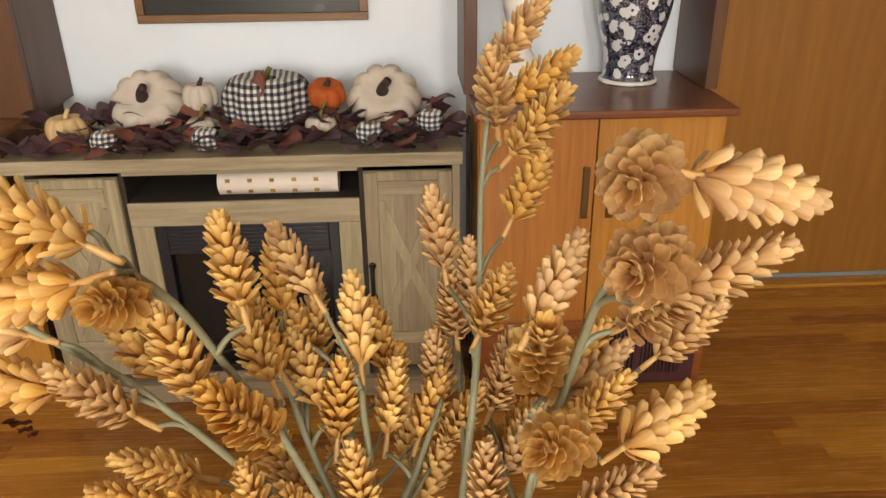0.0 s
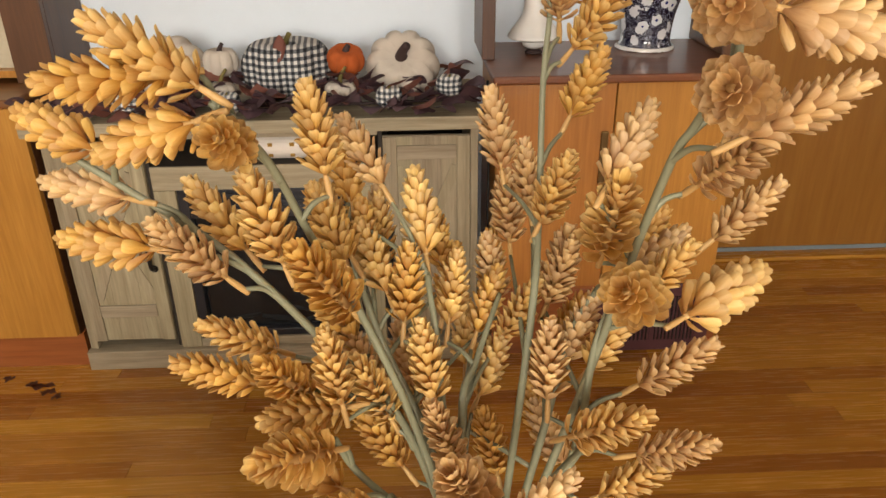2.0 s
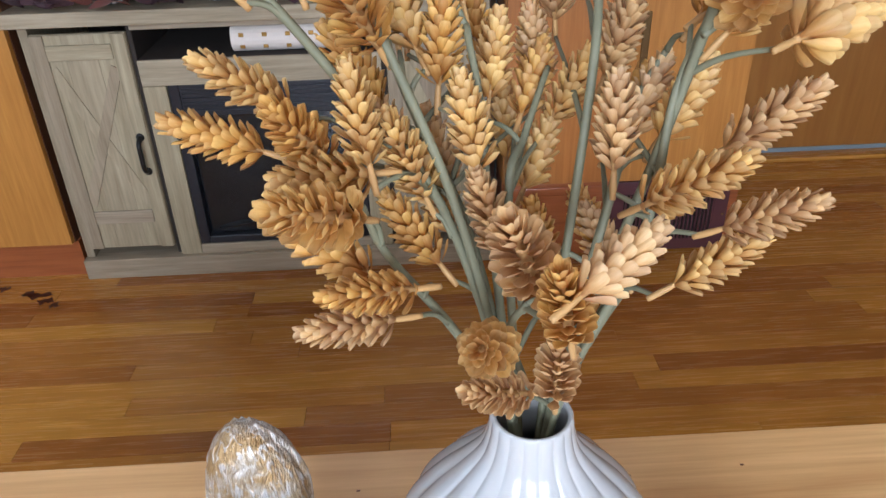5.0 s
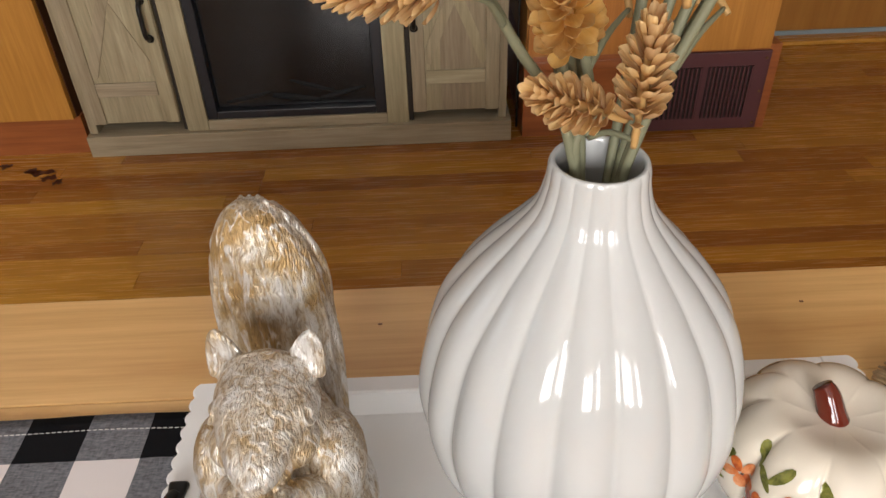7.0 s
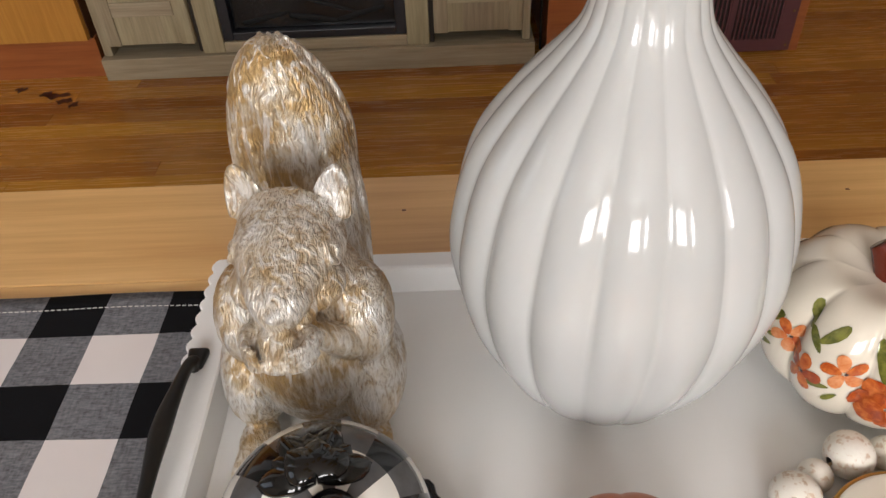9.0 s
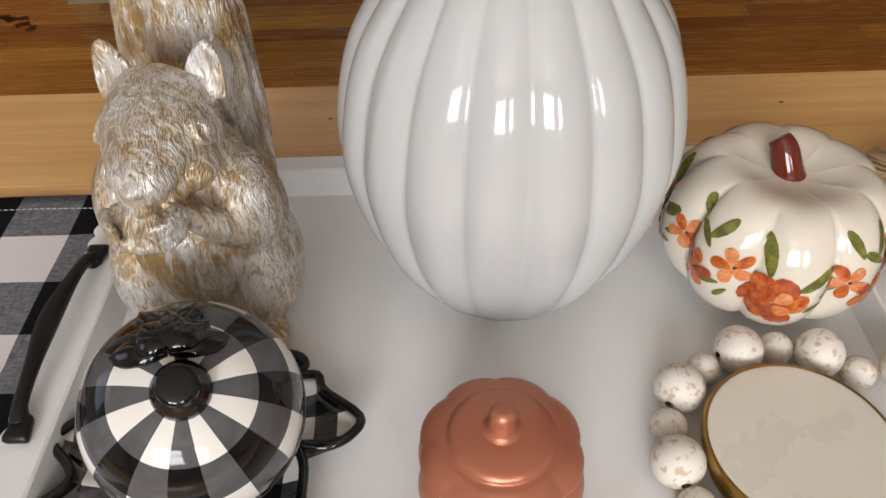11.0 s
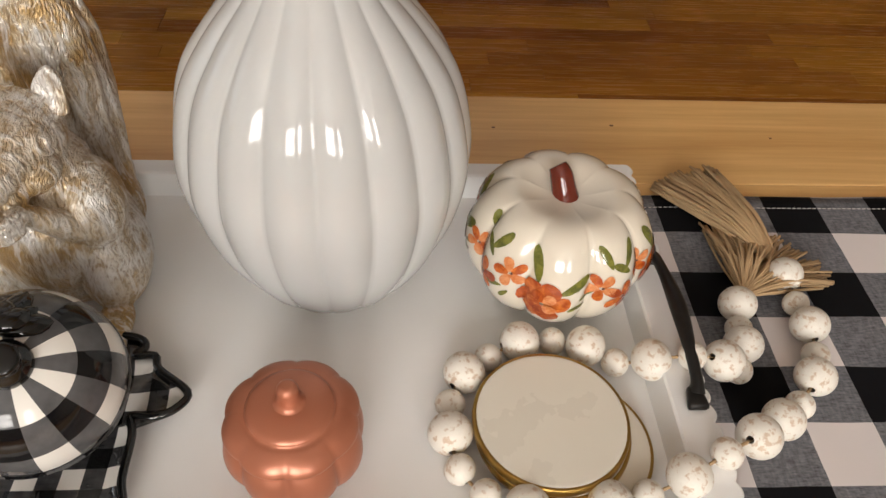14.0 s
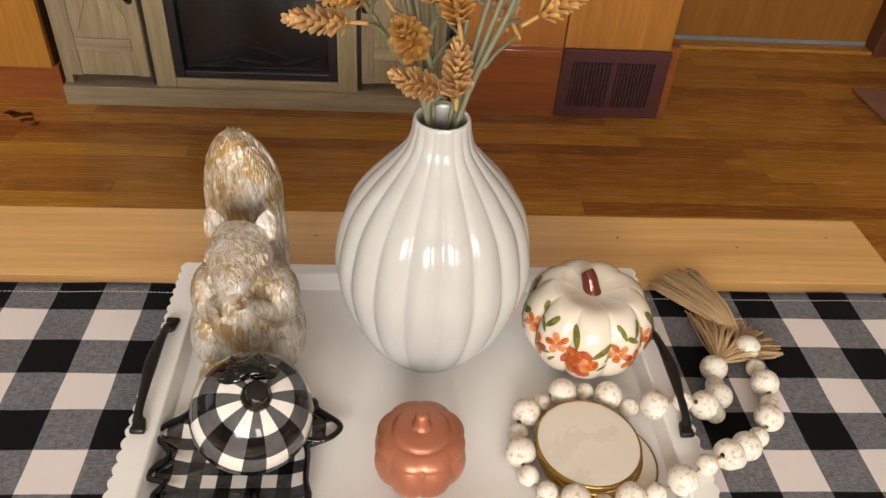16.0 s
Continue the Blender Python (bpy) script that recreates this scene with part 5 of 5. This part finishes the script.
def fabric_pumpkin(at, R, H, ribs, mat_, label, stem=(M_DARKSTEM, 0.02, 0.006), tilt=(0, 0), depth=0.14, name="fabric_pumpkin"):
    t = thing(name, at, label, "pumpkin", "pumpkins on the stand")
    t.rotation_euler = (radians(tilt[0]), radians(tilt[1]), spin.uniform(-0.3, 0.3))
    part("pumpkin_body", grid_surface(gourd(R, H, ribs, depth, 0.3, 0.7), ribs * 10, 28), mat_, t, smooth=True)
    m_, L, r = stem
    part("pumpkin_stem", tube([(0, 0, H * 0.8), (0.1 * L, 0, H * 0.8 + L * 0.6), (0.5 * L, 0, H * 0.82 + L * 1.2)], [r * 1.5, r, r * 0.8], 10), m_, t, smooth=True)
    return t


fabric_pumpkin((-0.548, 2.20, STZ + 0.024), 0.100, 0.150, 10, M_LINEN, "cream ribbed fabric pumpkin tipped forward", (M_DARKSTEM, 0.040, 0.013), (47, -12), 0.17)
fabric_pumpkin((0.060, 2.20, STZ + 0.028), 0.098, 0.150, 10, M_LINEN, "cream ribbed fabric pumpkin tipped forward", (M_DARKSTEM, 0.040, 0.013), (47, -14), 0.17)
fabric_pumpkin((-0.250, 2.16, STZ + 0.001), 0.122, 0.162, 8, M_GINGHAM, "black and white gingham fabric pumpkin", (M_OLIVE, 0.028, 0.008), (0, 0), 0.11)
part_leaf = bmesh.new()
grid_surface(lambda u, v: ((0.016 * max(0.0, math.sin(v * math.pi)) ** 0.7) * (u * 2 - 1), -0.035 - 0.045 * v ** 1.4 - 0.004 * (1 - abs(u * 2 - 1)), 0.168 - 0.06 * v), 4, 8, False, part_leaf)
lf = solid("felt_leaf", part_leaf, M_RUSTLEAF, "rust felt leaf hanging on the gingham pumpkin", "leaf", smooth=True)
lf.location = (-0.252, 2.13, STZ + 0.005)
lf.modifiers.new("thickness", "SOLIDIFY").thickness = 0.0015
fabric_pumpkin((-0.415, 2.13, STZ + 0.062), 0.047, 0.080, 8, M_LINEN, "small cream fabric pumpkin with curled stem", (M_DARKSTEM, 0.018, 0.006))
fabric_pumpkin((-0.094, 2.13, STZ + 0.070), 0.050, 0.074, 8, M_ORANGEFELT, "small orange felt pumpkin", (M_DARKSTEM, 0.014, 0.008), (20, 0))
fabric_pumpkin((-0.735, 2.06, STZ + 0.001), 0.054, 0.082, 9, M_TAN, "small pale tan gourd", (M_TAN, 0.022, 0.006))
fabric_pumpkin((-0.405, 2.06, STZ + 0.012), 0.040, 0.055, 8, M_LINEN, "small cream gourd with olive tendril", (M_OLIVE, 0.034, 0.005))
fabric_pumpkin((-0.105, 2.06, STZ + 0.012), 0.042, 0.055, 8, M_LINEN, "small cream gourd with olive tendril", (M_OLIVE, 0.034, 0.005))
for mx, mz in ((-0.622, 0.0), (-0.378, 0.0), (0.021, 0.008), (0.172, 0.025)):
    fabric_pumpkin((mx, 1.99 if mz < 0.02 else 2.03, STZ + mz + 0.001), 0.0345, 0.058, 6, M_MINI, "mini checked fabric pumpkin", (M_OLIVE, 0.006, 0.003), depth=0.08)


def leaf_mesh(mat_, seed):
    def fn(u, v):
        w = 0.40 * max(0.0, math.sin(math.pi * min(1, v * 1.01))) ** 0.55 * (1.05 - 0.25 * v)
        x = (u * 2 - 1) * w
        return (x, v, 0.14 * math.sin(v * 2.6) + 0.13 * abs(x) + 0.03 * math.sin(9 * v + seed))
    me = mesh("leaf", grid_surface(fn, 6, 10, False), mat_, True)
    return me


garland = thing("leaf_garland", (-0.3, 2.05, STZ), "burgundy and rust fabric leaf garland on the stand", "garland")
LEAVES = [leaf_mesh(M_BURG, 1), leaf_mesh(M_BURG, 2), leaf_mesh(M_BURG, 3), leaf_mesh(M_RUSTLEAF, 4)]
rng = random.Random(7)
for k in range(170):
    gx = -0.53 + 1.05 * (k + rng.random()) / 170
    y0 = rng.uniform(-0.095, 0.12)
    o = part("leaf", LEAVES[min(3, rng.randrange(5)) if rng.random() > 0.3 else 0], None, garland)
    sc = rng.uniform(0.062, 0.098)
    high = rng.uniform(0.004, 0.022) + max(0, y0) * 0.4
    o.matrix_local = pose(gx, y0, high, rng.uniform(-8, 38), rng.uniform(-35, 35), rng.uniform(90, 270)) @ Matrix.Diagonal((sc, sc, sc, 1))
part("vine", tube([(-0.54, -0.03, 0.008), (-0.2, 0.0, 0.012), (0.1, -0.02, 0.01), (0.5, 0.0, 0.012)], [0.004] * 4, 6), M_DARKSTEM, garland, smooth=True)

# ---- things on the hutch counter ----
gj = thing("ginger_jar", (0.716, 2.215, 0.8155), "blue and white floral porcelain ginger jar", "vase")
part("jar_body", lathe(smooth_profile([(0.0, 0.0), (0.072, 0.0), (0.076, 0.006), (0.070, 0.014), (0.066, 0.035), (0.072, 0.09), (0.088, 0.15), (0.099, 0.21), (0.096, 0.26), (0.072, 0.30), (0.05, 0.315), (0.05, 0.34), (0.0, 0.345)], 60), 64), M_GINGER, gj, smooth=True)
part("foot_ring", lathe(smooth_profile([(0.0725, 0.0005), (0.079, 0.003), (0.0775, 0.009), (0.0725, 0.011)], 12), 48), M_WHITE, gj, "white foot ring", True)
ld = thing("table_lamp", (0.405, 2.17, 0.8155), "white ceramic lamp with wide shade and dark foot", "lamp")
part("foot", lathe(smooth_profile([(0.0, 0.0), (0.020, 0.0), (0.022, 0.006), (0.010, 0.014), (0.0, 0.015)], 16), 32), M_DARKSTEM, ld, smooth=True)
part("collar", lathe(smooth_profile([(0.008, 0.012), (0.028, 0.02), (0.030, 0.032), (0.02, 0.036)], 16), 32), M_WHITE, ld, smooth=True)
part("shade", lathe(smooth_profile([(0.02, 0.034), (0.062, 0.04), (0.070, 0.047), (0.058, 0.066), (0.035, 0.10), (0.028, 0.14), (0.032, 0.18), (0.04, 0.22), (0.02, 0.26)], 40), 48), M_WHITE, ld, smooth=True)
pc = thing("framed_picture", (-0.298, WALL - 0.012, 0.972), "dark framed print with walnut frame on the wall", "picture")
for x0, z0, x1, z1 in ((-0.312, 0, 0.312, 0.022), (-0.312, 0.438, 0.312, 0.46), (-0.312, 0.0225, -0.29, 0.4375), (0.29, 0.0225, 0.312, 0.4375)):
    part("frame_bar", box(x0, -0.012, z0, x1, 0.011, z1, 0.002), M_FRAME, pc)
part("print", box(-0.2895, -0.001, 0.0225, 0.2895, 0.010, 0.4375), M_PICTURE, pc, "dark print")
cb = tube([(0.268, 2.02, 0.78), (0.272, 2.0, 0.60), (0.270, 1.99, 0.35), (0.272, 1.985, 0.02)], [0.0035] * 4, 8)
solid("power_cable", cb, M_BLACK, "black cable hanging beside the stand", "cable", smooth=True)
rug = solid("rug", box(1.66, 1.2, 0.0045, 2.5, 2.19, 0.014, 0.003), M_RUG, "patterned red-brown woven rug", "rug")

# ---- floor boards ----
fl = solid("floor", box(-2.6, -2.6, -0.06, 2.6, 2.6, -0.006), M_SHADE_BLACK, "honey coloured narrow oak strip floor", "floor", "structure")
BW = 0.057
rng = random.Random(21)
LENS = (0.55, 0.75, 0.95, 1.2, 1.5)
BOARD = {L: mesh("board", box(0, 0, -0.0055, L - 0.0006, BW - 0.0007, 0.0, 0.0006), M_FLOOR) for L in LENS}
rest = bmesh.new()
made = 0
for r in range(int(5.2 / BW)):
    y = -2.6 + r * BW
    x = -2.6 - rng.uniform(0, 1.4)
    while x < 2.6:
        L = rng.choice(LENS)
        if y > 0.75 and y < 2.5 and x > -2.55 and x + L < 2.59 and x + L > -1.5 and made < 295:
            o = part("floor_board", BOARD[L], None, fl)
            o.location = (x, y, 0)
            made += 1
        else:
            a, b = max(x, -2.6), min(x + L, 2.6)
            if b > a + 0.01 and y + BW < 2.6:
                vs = [rest.verts.new(c) for c in ((a, y, 0), (b - 0.0006, y, 0), (b - 0.0006, y + BW - 0.0007, 0), (a, y + BW - 0.0007, 0))]
                rest.faces.new(vs)
        x += L
tagged(part("floor_board_rest", rest, M_FLOOR_REST, fl), kind="stuff")
for k, (gx, gy, gl) in enumerate(((-1.065, 1.916, 0.035), (-0.958, 1.876, 0.085), (-0.928, 1.848, 0.050), (-0.897, 1.826, 0.030), (-0.985, 1.886, 0.045))):
    bm = bmesh.new()
    grid_surface(lambda u, v: (gl * (u - 0.5), 0.024 * math.sin(u * 3.14) * (v - 0.5) * (1 + 0.5 * math.sin(u * 17 + k)) + 0.004 * math.sin(u * 9 + k), 0.0009), 12, 2, False, bm)
    s_ = part("stain", bm, M_STAIN, fl, "dark scorch mark")
    s_.location = (gx, gy, 0)
